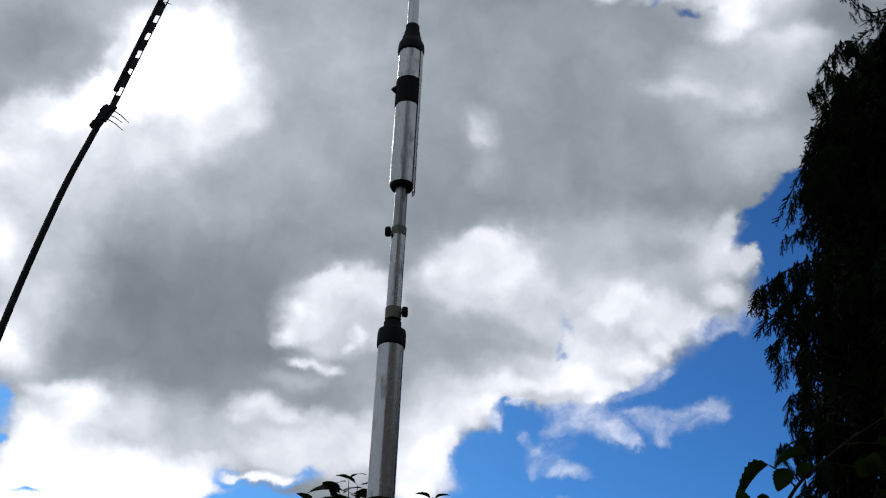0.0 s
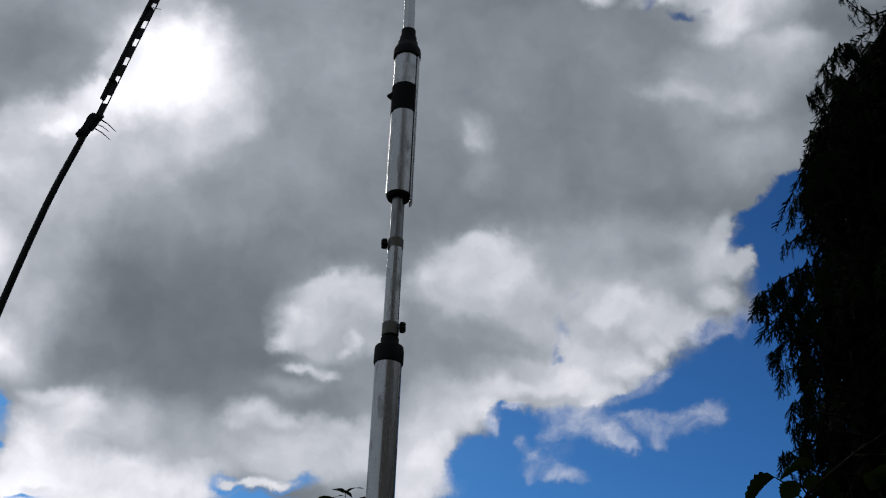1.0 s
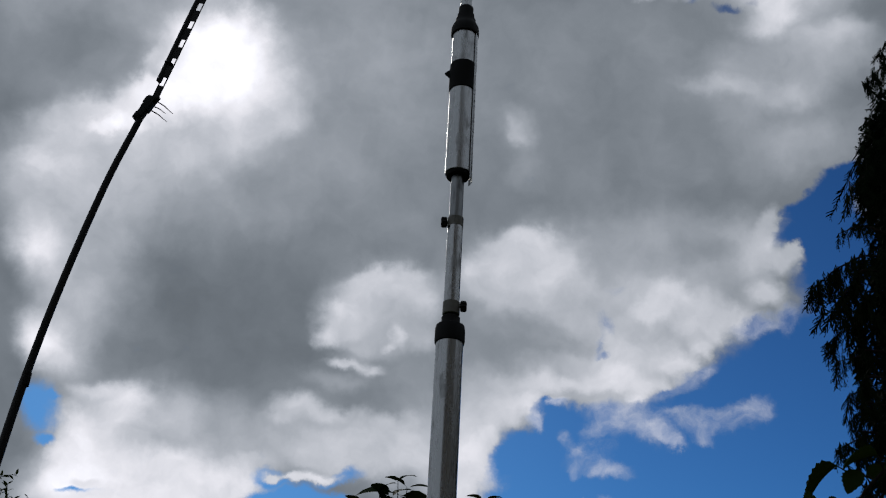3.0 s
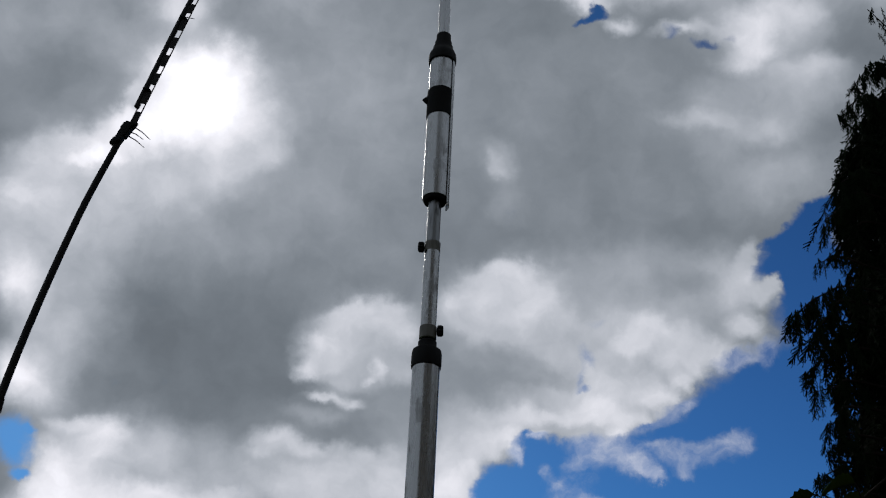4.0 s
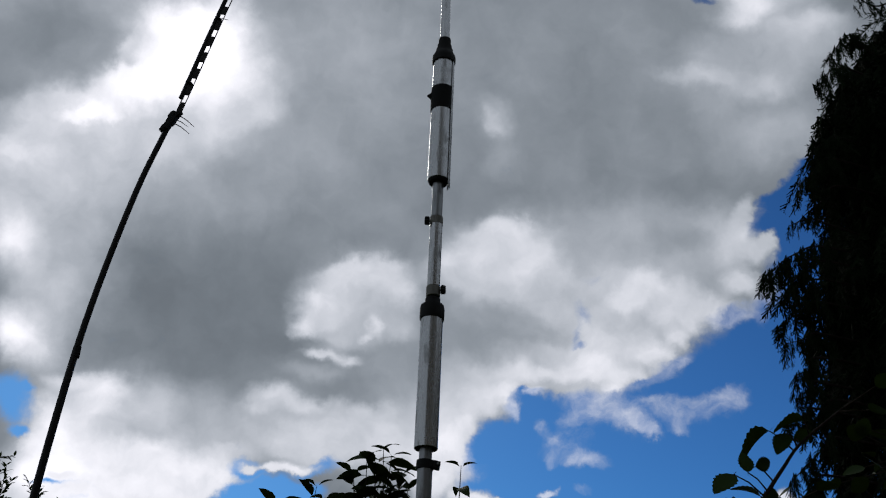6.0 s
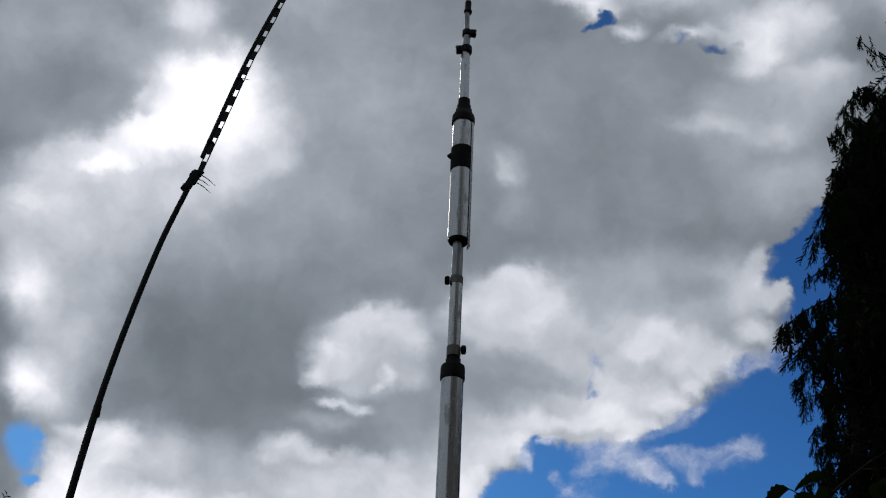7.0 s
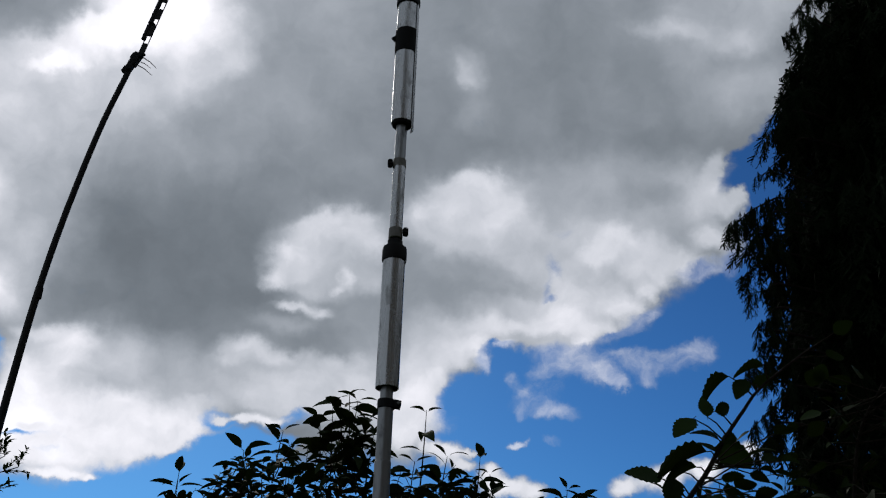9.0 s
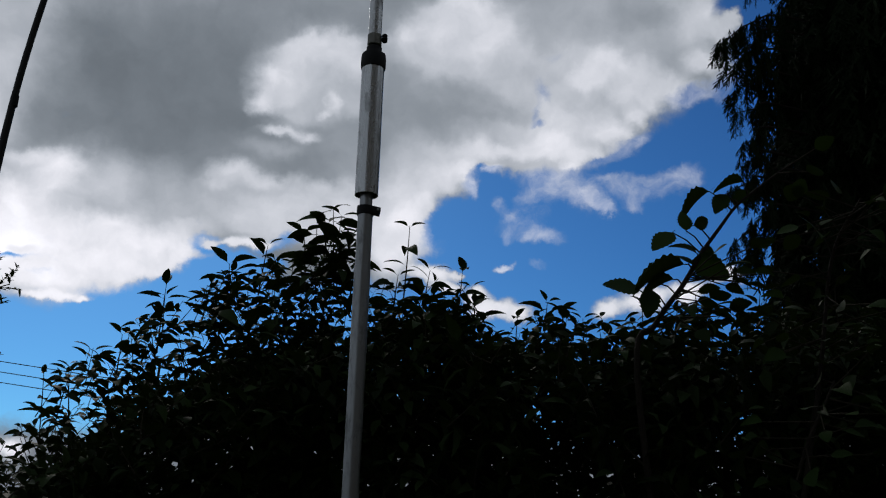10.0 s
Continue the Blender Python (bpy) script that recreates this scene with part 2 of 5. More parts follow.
CLOUDS_18 = [
    (-0.364, -0.209, 0.018, 0.006, 0, None, 0.00, 0.90), (-0.193, -0.222, 0.024, 0.010, 0, None, 0.00, 0.90),
    (0.290, 0.002, 0.017, 0.019, 0, 0.75, 1.00, 0.80), (0.276, 0.039, 0.010, 0.025, 0, 0.71, 1.00, 0.80),
    (0.297, 0.013, 0.008, 0.009, 0, 0.75, 1.00, 0.80), (0.272, -0.029, 0.025, 0.017, 0, 0.79, 1.00, 0.80),
    (0.241, -0.046, 0.025, 0.013, 0, 0.80, 1.00, 0.80), (0.223, -0.061, 0.017, 0.020, 0, 0.82, 1.00, 0.80),
    (0.210, -0.077, 0.017, 0.015, 0, 0.83, 1.00, 0.80), (0.189, -0.091, 0.019, 0.017, 0, 0.84, 1.00, 0.80),
    (0.174, -0.108, 0.015, 0.010, 0, 0.82, 1.00, 0.80), (0.152, -0.111, 0.020, 0.018, 0, 0.89, 1.00, 0.80),
]
CLOUDS_19 = [
    (0.147, -0.123, 0.013, 0.008, 0, 0.91, 1.00, 0.80), (0.132, -0.103, 0.025, 0.019, 0, 0.89, 1.00, 0.80),
    (0.112, -0.105, 0.019, 0.013, 0, 0.87, 1.00, 0.80), (0.086, -0.108, 0.025, 0.010, 0, 0.87, 1.00, 0.80),
    (0.063, -0.111, 0.028, 0.015, 0, 0.85, 1.00, 0.80), (0.050, -0.129, 0.019, 0.013, 0, 0.85, 1.00, 0.80),
    (0.032, -0.140, 0.023, 0.017, 0, 0.87, 1.00, 0.80), (0.016, -0.157, 0.020, 0.014, 0, 0.89, 1.00, 0.80),
    (-0.005, -0.175, 0.023, 0.023, 0, 0.91, 1.00, 0.80), (-0.007, -0.201, 0.023, 0.023, 0, 0.89, 1.00, 0.80),
    (0.024, -0.223, 0.019, 0.009, 0, 0.85, 1.00, 0.80), (0.050, -0.221, 0.014, 0.005, 0, 0.82, 1.00, 0.80),
]
CLOUDS_20 = [
    (0.083, -0.256, 0.035, 0.016, 0, 0.91, 1.00, 0.80), (0.067, -0.243, 0.018, 0.015, 0, 0.89, 1.00, 0.80),
    (0.105, -0.262, 0.021, 0.010, 0, 0.87, 1.00, 0.80), (0.195, -0.257, 0.020, 0.014, 0, 0.91, 1.00, 0.80),
    (0.227, -0.249, 0.035, 0.020, 0, 0.91, 1.00, 0.80), (0.270, -0.241, 0.035, 0.016, 0, 0.89, 1.00, 0.80),
    (0.307, -0.227, 0.024, 0.013, 0, 0.87, 1.00, 0.80), (-0.012, -0.205, 0.029, 0.035, 0, 0.89, 1.00, 0.80),
    (0.025, -0.221, 0.026, 0.014, 0, 0.89, 1.00, 0.80), (0.041, -0.232, 0.017, 0.010, 0, 0.85, 1.00, 0.80),
    (-0.221, -0.212, 0.026, 0.011, 0, 0.93, 1.00, 0.80), (-0.247, -0.217, 0.034, 0.013, 0, 0.95, 1.00, 0.80),
]
CLOUDS_21 = [
    (-0.268, -0.225, 0.017, 0.007, 0, 0.90, 1.00, 0.80), (-0.299, -0.220, 0.034, 0.009, 0, 0.92, 1.00, 0.80),
    (-0.346, -0.217, 0.045, 0.012, 0, 0.95, 1.00, 0.80), (-0.321, -0.244, 0.023, 0.007, 0, 0.96, 1.00, 0.80),
    (-0.306, -0.249, 0.011, 0.005, 0, 0.95, 1.00, 0.80), (-0.342, -0.246, 0.023, 0.006, 0, 0.95, 1.00, 0.80),
    (-0.362, -0.230, 0.017, 0.008, 0, 0.93, 1.00, 0.80), (-0.143, -0.196, 0.029, 0.008, 0, 0.90, 1.00, 0.80),
    (-0.179, -0.198, 0.014, 0.006, 0, 0.88, 1.00, 0.80), (-0.381, -0.402, 0.029, 0.016, -1, 0.92, 1.00, 0.80),
    (-0.160, -0.197, 0.013, 0.006, 0, 0.92, 1.00, 0.80), (-0.209, -0.205, 0.019, 0.008, 0, 0.93, 1.00, 0.80),
]
CLOUDS_22 = [
    (-0.229, -0.218, 0.034, 0.011, 0, 0.93, 1.00, 0.80), (-0.289, -0.206, 0.034, 0.014, 0, 0.92, 1.00, 0.80),
    (-0.374, -0.173, 0.023, 0.023, 0, 0.93, 1.00, 0.80), (-0.359, -0.201, 0.017, 0.008, 0, 0.92, 1.00, 0.80),
    (0.184, -0.145, 0.108, 0.026, 6, 0.81, 0.30, 0.80), (0.112, -0.175, 0.040, 0.028, 0, 0.83, 0.26, 0.80),
    (0.132, -0.142, 0.043, 0.026, 0, 0.85, 0.41, 0.80), (0.117, -0.152, 0.026, 0.011, 0, 0.85, 0.41, 0.80),
    (0.158, -0.153, 0.036, 0.011, -12, 0.86, 0.45, 0.80), (0.181, -0.159, 0.024, 0.006, -15, 0.88, 0.45, 0.80),
    (0.143, -0.134, 0.028, 0.009, 0, 0.85, 0.45, 0.80), (0.189, -0.137, 0.028, 0.006, 5, 0.85, 0.43, 0.80),
]
CLOUDS_23 = [
    (0.212, -0.144, 0.028, 0.018, 0, 0.85, 0.43, 0.80), (0.236, -0.140, 0.031, 0.018, 15, 0.86, 0.45, 0.80),
    (0.257, -0.130, 0.018, 0.016, 40, 0.85, 0.41, 0.80), (0.215, -0.157, 0.018, 0.009, 0, 0.83, 0.38, 0.80),
    (0.085, -0.164, 0.011, 0.011, 0, 0.85, 0.40, 0.80), (0.096, -0.174, 0.010, 0.009, 0, 0.86, 0.41, 0.80),
    (0.127, -0.190, 0.028, 0.010, 0, 0.85, 0.40, 0.80), (0.096, -0.190, 0.009, 0.011, 0, 0.85, 0.36, 0.80),
    (0.099, -0.214, 0.013, 0.006, 0, 0.92, 0.66, 0.80), (0.127, -0.214, 0.016, 0.007, 0, 0.83, 0.31, 0.80),
    (0.290, -0.054, 0.018, 0.018, 0, 0.83, 0.32, 0.80), (0.259, -0.055, 0.028, 0.011, 0, 0.85, 0.41, 0.80),
]
CLOUDS_24 = [
    (0.060, -0.144, 0.011, 0.018, 0, 0.86, 0.45, 0.80), (0.078, -0.129, 0.014, 0.006, 20, 0.88, 0.45, 0.80),
    (0.205, -0.103, 0.028, 0.010, 30, 0.83, 0.41, 0.80), (0.179, -0.116, 0.028, 0.007, 20, 0.83, 0.38, 0.80),
    (0.122, -0.049, 0.014, 0.018, -10, None, 0.55, 0.90), (0.116, -0.078, 0.012, 0.007, 0, None, 0.42, 0.90),
    (0.112, -0.067, 0.007, 0.014, -20, None, 0.60, 0.90), (0.132, -0.020, 0.015, 0.008, 0, None, 0.72, 0.90),
    (0.128, 0.256, 0.020, 0.008, 10, None, 0.00, 0.90), (0.133, 0.262, 0.009, 0.006, 2, None, 0.10, 0.90),
    (0.116, 0.252, 0.009, 0.004, 2, None, 0.20, 0.90), (0.201, 0.243, 0.011, 0.009, 2, None, 0.45, 0.90),
]
CLOUDS_25 = [
    (0.230, 0.233, 0.016, 0.006, 2, None, 0.42, 0.90), (0.251, 0.239, 0.010, 0.006, 2, None, 0.70, 0.90),
]
CLOUDS = CLOUDS_1 + CLOUDS_2 + CLOUDS_3 + CLOUDS_4 + CLOUDS_5 + CLOUDS_6 + CLOUDS_7 + CLOUDS_8 + CLOUDS_9 + CLOUDS_10 + CLOUDS_11 + CLOUDS_12 + CLOUDS_13 + CLOUDS_14 + CLOUDS_15 + CLOUDS_16 + CLOUDS_17 + CLOUDS_18 + CLOUDS_19 + CLOUDS_20 + CLOUDS_21 + CLOUDS_22 + CLOUDS_23 + CLOUDS_24 + CLOUDS_25


class Nodes:
    """Short hand for building node trees."""

    def __init__(self, tree):
        self.tree = tree

    def add(self, kind):
        return self.tree.nodes.new(kind)

    def put(self, socket, value):
        if hasattr(value, "is_output"):
            self.tree.links.new(value, socket)
        else:
            socket.default_value = value

    def math(self, op, *args, clamp=False):
        n = self.add("ShaderNodeMath")
        n.operation, n.use_clamp = op, clamp
        for s, v in zip(n.inputs, args):
            self.put(s, v)
        return n.outputs[0]

    def vec(self, op, *args):
        n = self.add("ShaderNodeVectorMath")
        n.operation = op
        for s, v in zip(n.inputs, args):
            self.put(s, v)
        return n.outputs["Value" if op in ("DOT_PRODUCT", "DISTANCE", "LENGTH") else "Vector"]

    def noise(self, vector, scale, detail=4, rough=0.55, colour=False, distortion=0.0):
        n = self.add("ShaderNodeTexNoise")
        self.put(n.inputs["Vector"], vector)
        n.inputs["Scale"].default_value, n.inputs["Detail"].default_value = scale, detail
        n.inputs["Roughness"].default_value, n.inputs["Distortion"].default_value = rough, distortion
        return n.outputs["Color" if colour else 0]

    def span(self, value, a, b, c=0.0, d=1.0, smooth=False):
        n = self.add("ShaderNodeMapRange")
        n.interpolation_type = "SMOOTHSTEP" if smooth else "LINEAR"
        self.put(n.inputs[0], value)
        for s, v in zip(n.inputs[1:5], (a, b, c, d)):
            s.default_value = v
        return n.outputs[0]

    def mix(self, f, a, b, blend="MIX"):
        n = self.add("ShaderNodeMix")
        n.data_type, n.blend_type = "RGBA", blend
        self.put(n.inputs[0], f)
        for s, v in zip(n.inputs[6:8], (a, b)):
            self.put(s, v if hasattr(v, "is_output") else (*v, 1))
        return n.outputs[2]


def build_sky():
    """A clear blue sky under broken clouds: a grey deck on which the cloud masses lie one over another, with torn edges."""
    world = bpy.data.worlds.new("sky")
    scene.world = world
    world.use_nodes = True
    world.cycles.sampling_method, world.cycles.sample_map_resolution = "MANUAL", 256
    k = Nodes(world.node_tree)
    way = k.add("ShaderNodeTexCoord").outputs["Generated"]
    # the plane that touches the sky ahead
    turn = pose(0, 0, 0, *AHEAD).to_3x3()
    depth = k.math("MAXIMUM", k.vec("DOT_PRODUCT", way, -turn.col[2]), 0.12)
    flat = k.add("ShaderNodeCombineXYZ")
    k.put(flat.inputs[0], k.math("DIVIDE", k.vec("DOT_PRODUCT", way, turn.col[0]), depth))
    k.put(flat.inputs[1], k.math("DIVIDE", k.vec("DOT_PRODUCT", way, turn.col[1]), depth))
    flat = flat.outputs[0]
    # edges of the clouds are torn at three scales
    big = k.vec("SUBTRACT", k.noise(way, 9, 3, 0.5, True), (0.5, 0.5, 0.5))
    fine = k.vec("SUBTRACT", k.noise(way, 26, 7, 0.58, True), (0.5, 0.5, 0.5))
    torn = k.vec("MULTIPLY_ADD", big, (TEAR[0], TEAR[0], 0.0), flat)
    torn = k.vec("MULTIPLY_ADD", fine, (TEAR[1], TEAR[1], 0.0), torn)
    state = k.add("ShaderNodeCombineXYZ")
    state.inputs[0].default_value, state.inputs[1].default_value = 0.52, 1.0
    state = state.outputs[0]
    spot_at = torn
    for i, (x, y, long, high, tilt, light, cover, soft) in enumerate(CLOUDS):
        if i % 12 == 11:
            spot_at = k.vec("MULTIPLY_ADD", state, (1e-9, 1e-9, 0.0), torn)
        m = k.add("ShaderNodeMapping")
        m.vector_type = "TEXTURE"
        k.put(m.inputs["Vector"], spot_at)
        m.inputs["Location"].default_value = (x, y, 0)
        m.inputs["Rotation"].default_value = (0, 0, radians(tilt))
        m.inputs["Scale"].default_value = (long, high, 1)
        inside = k.span(k.vec("LENGTH", m.outputs[0]), 1.0 + 0.15 * soft, 1.0 - soft, smooth=True)
        pull = k.vec("SUBTRACT", (light or 0.0, cover or 0.0, 0.0), state)
        pull = k.vec("MULTIPLY", pull, (light is not None, cover is not None, 0.0))
        mixed = k.add("ShaderNodeVectorMath")
        mixed.operation = "MULTIPLY_ADD"
        for socket, value in zip(mixed.inputs, (pull, inside, state)):
            k.put(socket, value)
        state = mixed.outputs[0]
    split = k.add("ShaderNodeSeparateXYZ")
    k.put(split.inputs[0], state)
    light, cover = split.outputs[0], split.outputs[1]
    swell = k.math("SUBTRACT", k.noise(way, 8, 3, 0.5), 0.5)
    billow = k.math("SUBTRACT", k.noise(torn, 20, 5, 0.52), 0.5)
    shred = k.math("SUBTRACT", k.noise(torn, 46, 8, 0.66), 0.5)
    cover = k.math("MULTIPLY_ADD", shred, 0.62, k.math("MULTIPLY_ADD", billow, 0.35, cover))
    cover = k.span(cover, 0.12, 0.92, smooth=True)
    grain = k.math("MULTIPLY_ADD", shred, 0.09, k.math("MULTIPLY", billow, 0.34))
    light = k.math("MULTIPLY_ADD", grain, k.span(light, 0.42, 0.85, 0.22, 0.80), k.math("MULTIPLY_ADD", swell, 0.05, light))
    glow = k.math("MULTIPLY", k.math("POWER", k.math("MAXIMUM", light, 0.02), 2.4), CLOUD_LIGHT)
    tone = k.mix(k.span(light, 0.5, 0.95), (0.86, 0.985, 1.135), (0.985, 0.985, 1.06))
    cloud = k.vec("MULTIPLY", tone, glow)
    blue = k.add("ShaderNodeTexSky")
    blue.sky_type, blue.sun_disc, blue.sun_elevation, blue.sun_rotation = "NISHITA", False, radians(SUN_EL), radians(SUN_AZ)
    blue.air_density, blue.dust_density, blue.ozone_density = 1.0, 0.35, 3.0
    deep = k.add("ShaderNodeGamma")
    k.put(deep.inputs[0], k.vec("MULTIPLY", blue.outputs[0], (BLUE_LIGHT * 0.68, BLUE_LIGHT * 0.99, BLUE_LIGHT * 1.10)))
    deep.inputs[1].default_value = 1.75
    clear = deep.outputs[0]
    back = world.node_tree.nodes["Background"]
    k.put(back.inputs["Color"], k.mix(cover, clear, cloud))
    back.inputs["Strength"].default_value = 1.0


build_sky()
sun = new("sun", bpy.data.lights.new("sun", "SUN"))
sun.data.energy, sun.data.angle, sun.data.color = 0.5, radians(14), (1.0, 0.95, 0.88)
sun.matrix_world = look(toward(SUN_AZ, SUN_EL) * 50, (0, 0, 0))


# ---------------------------------------------------------------- materials
def material(name, rough, metal=0.0, spec=0.5):
    m = bpy.data.materials.new(name)
    m.use_nodes = True
    b = m.node_tree.nodes["Principled BSDF"]
    b.inputs["Roughness"].default_value, b.inputs["Metallic"].default_value = rough, metal
    b.inputs["Specular IOR Level"].default_value = spec
    k = Nodes(m.node_tree)
    return m, k, b, k.add("ShaderNodeTexCoord").outputs["Object"]


def bump(k, b, height, strength, distance=0.002):
    n = k.add("ShaderNodeBump")
    n.inputs["Strength"].default_value, n.inputs["Distance"].default_value = strength, distance
    k.put(n.inputs["Height"], height)
    k.put(b.inputs["Normal"], n.outputs[0])


def metal_material(name, colour, worn, rough):
    """Drawn aluminium: lengthwise streaks, dull oxide spots and fine scratches."""
    m, k, b, place = material(name, rough, 1.0)
    streak = k.noise(k.vec("MULTIPLY", place, (160.0, 160.0, 3.0)), 1.0, 5, 0.6)
    spots = k.noise(k.vec("MULTIPLY", place, (1.0, 1.0, 0.35)), 55.0, 6, 0.65)
    oxide = k.span(spots, 0.5, 0.68, smooth=True)
    base = k.mix(k.span(streak, 0.35, 0.65), [c * 0.86 for c in colour], colour)
    k.put(b.inputs["Base Color"], k.mix(k.math("MULTIPLY", oxide, 0.55), base, worn))
    k.put(b.inputs["Roughness"], k.math("MULTIPLY_ADD", oxide, 0.25, k.span(streak, 0.3, 0.7, rough - 0.06, rough + 0.08)))
    bump(k, b, streak, 0.06, 0.0003)
    return m


def plastic_material(name, colour, rough, grain=90.0):
    m, k, b, place = material(name, rough, 0.0, 0.25)
    worn = k.noise(place, 14.0, 5, 0.6)
    k.put(b.inputs["Base Color"], k.mix(k.span(worn, 0.4, 0.7), colour, [c * 1.6 + 0.002 for c in colour]))
    k.put(b.inputs["Roughness"], k.span(worn, 0.3, 0.7, rough - 0.1, rough + 0.12))
    bump(k, b, k.noise(place, grain, 4), 0.25, 0.001)
    return m


def leaf_material(name, dark, fresh, rough=0.5, through=0.25):
    """Leaf: each one has its own green, with paler veins and blotches; some light comes through."""
    m, k, b, place = material(name, rough, 0.0, 0.06)
    own = k.add("ShaderNodeObjectInfo").outputs["Random"]
    isle = k.add("ShaderNodeNewGeometry").outputs["Random Per Island"]
    pick = k.math("FRACT", k.math("MULTIPLY_ADD", isle, 3.7, own))
    blotch = k.noise(place, 38.0, 5, 0.6)
    shade = k.math("ADD", k.math("MULTIPLY", pick, 0.7), k.math("MULTIPLY", blotch, 0.5))
    green = k.mix(k.span(shade, 0.25, 0.95), dark, fresh)
    k.put(b.inputs["Base Color"], green)
    bump(k, b, k.noise(place, 120.0, 3), 0.3, 0.001)
    if through:
        t = k.add("ShaderNodeBsdfTranslucent")
        k.put(t.inputs[0], k.mix(0.5, green, (0.10, 0.16, 0.02)))
        s = k.add("ShaderNodeMixShader")
        s.inputs[0].default_value = through
        out = m.node_tree.nodes["Material Output"]
        k.put(s.inputs[1], b.outputs[0])
        k.put(s.inputs[2], t.outputs[0])
        k.put(out.inputs[0], s.outputs[0])
    return m


def rough_material(name, a, c, scale, rough=0.9, relief=0.5):
    m, k, b, place = material(name, rough, 0.0, 0.2)
    broad, grain = k.noise(place, scale, 6, 0.6), k.noise(place, scale * 9, 5, 0.65)
    k.put(b.inputs["Base Color"], k.mix(k.span(k.math("ADD", broad, grain), 0.75, 1.25), a, c))
    bump(k, b, grain, relief, 0.01)
    return m


ALU = metal_material("aluminium_tube", (0.70, 0.705, 0.71), (0.27, 0.265, 0.26), 0.24)
ALU_DULL = metal_material("dull_aluminium", (0.41, 0.42, 0.43), (0.20, 0.20, 0.20), 0.36)
WHIP = metal_material("whip_metal", (0.36, 0.37, 0.39), (0.22, 0.22, 0.23), 0.42)
BLACK = plastic_material("black_plastic", (0.005, 0.005, 0.0055), 0.6)
RUBBER = plastic_material("black_tape", (0.004, 0.004, 0.004), 0.7, 60.0)
CLEAR = plastic_material("grey_plastic", (0.22, 0.21, 0.19), 0.4)
FIBRE = plastic_material("black_fibreglass", (0.012, 0.011, 0.011), 0.5, 160.0)
LINE = plastic_material("black_polythene", (0.014, 0.012, 0.011), 0.5)
CABLE = plastic_material("cable_sheath", (0.02, 0.02, 0.022), 0.6)
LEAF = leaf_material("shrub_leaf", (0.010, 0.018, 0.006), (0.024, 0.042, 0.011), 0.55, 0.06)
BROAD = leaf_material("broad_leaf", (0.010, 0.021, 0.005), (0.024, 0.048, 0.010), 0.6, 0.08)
SMALL = leaf_material("small_leaf", (0.020, 0.034, 0.014), (0.045, 0.065, 0.025), 0.5, 0.10)
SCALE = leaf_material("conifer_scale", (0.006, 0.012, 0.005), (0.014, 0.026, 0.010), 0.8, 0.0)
TWIG = rough_material("twig", (0.020, 0.016, 0.010), (0.045, 0.036, 0.022), 30.0)
BARK = rough_material("bark", (0.010, 0.008, 0.006), (0.030, 0.023, 0.017), 9.0)
GRASS = rough_material("grass", (0.020, 0.035, 0.010), (0.050, 0.070, 0.022), 1.3)
RENDER = rough_material("added_wall_render", (0.12, 0.115, 0.105), (0.19, 0.18, 0.165), 0.8, 0.9, 0.3)


# ---------------------------------------------------------------- mesh helpers
def mesh_of(name, bm, mat, smooth=True, sharp=28):
    me = bpy.data.meshes.new(name)
    bm.to_mesh(me)
    bm.free()
    for p in me.polygons:
        p.use_smooth = smooth
    if smooth and sharp:
        me.set_sharp_from_angle(angle=radians(sharp))
    me.materials.append(mat)
    return me


def part(name, data, mat, parent, label="", smooth=True):
    me = data if isinstance(data, bpy.types.Mesh) else mesh_of(name, data, mat, smooth)
    ob = new(name, me)
    ob.parent = parent
    return tagged(ob, label)


def thing(name, at, label, category, group="", kind=""):
    ob = new(name)
    ob.location = at
    ob.empty_display_size = 0.1
    return tagged(ob, label, category, group, kind)


def lathe(profile, sides=32, lean=(0.0, 0.0), bm=None):
    """Turns (radius, height) pairs round the z axis; lean shifts x and y per metre of height above the first pair."""
    bm = bm or bmesh.new()
    z0, rings = profile[0][1], []
    for r, z in profile:
        cx, cy = lean[0] * (z - z0), lean[1] * (z - z0)
        if r < 1e-5:
            rings.append([bm.verts.new((cx, cy, z))])
        else:
            rings.append([bm.verts.new((cx + r * math.cos(i * math.tau / sides), cy + r * math.sin(i * math.tau / sides), z)) for i in range(sides)])
    for a, b in zip(rings, rings[1:]):
        for i in range(sides):
            j = (i + 1) % sides
            if len(a) == 1 and len(b) == 1:
                continue
            if len(a) == 1:
                bm.faces.new((a[0], b[j], b[i]))
            elif len(b) == 1:
                bm.faces.new((a[i], a[j], b[0]))
            else:
                bm.faces.new((a[i], a[j], b[j], b[i]))
    return bm


def rod(r, z0, z1, edge=0.0012):
    """A closed tube with softened ends."""
    return [(0, z0), (r - edge, z0), (r, z0 + edge), (r, z1 - edge), (r - edge, z1), (0, z1)]


def shell(r, wall, z0, z1):
    """An open tube with a real wall."""
    e = wall * 0.35
    return [(r - wall, z1), (r - wall, z0 + e), (r - wall + e, z0), (r - e, z0), (r, z0 + e), (r, z1 - e), (r - e, z1), (r - wall, z1)]


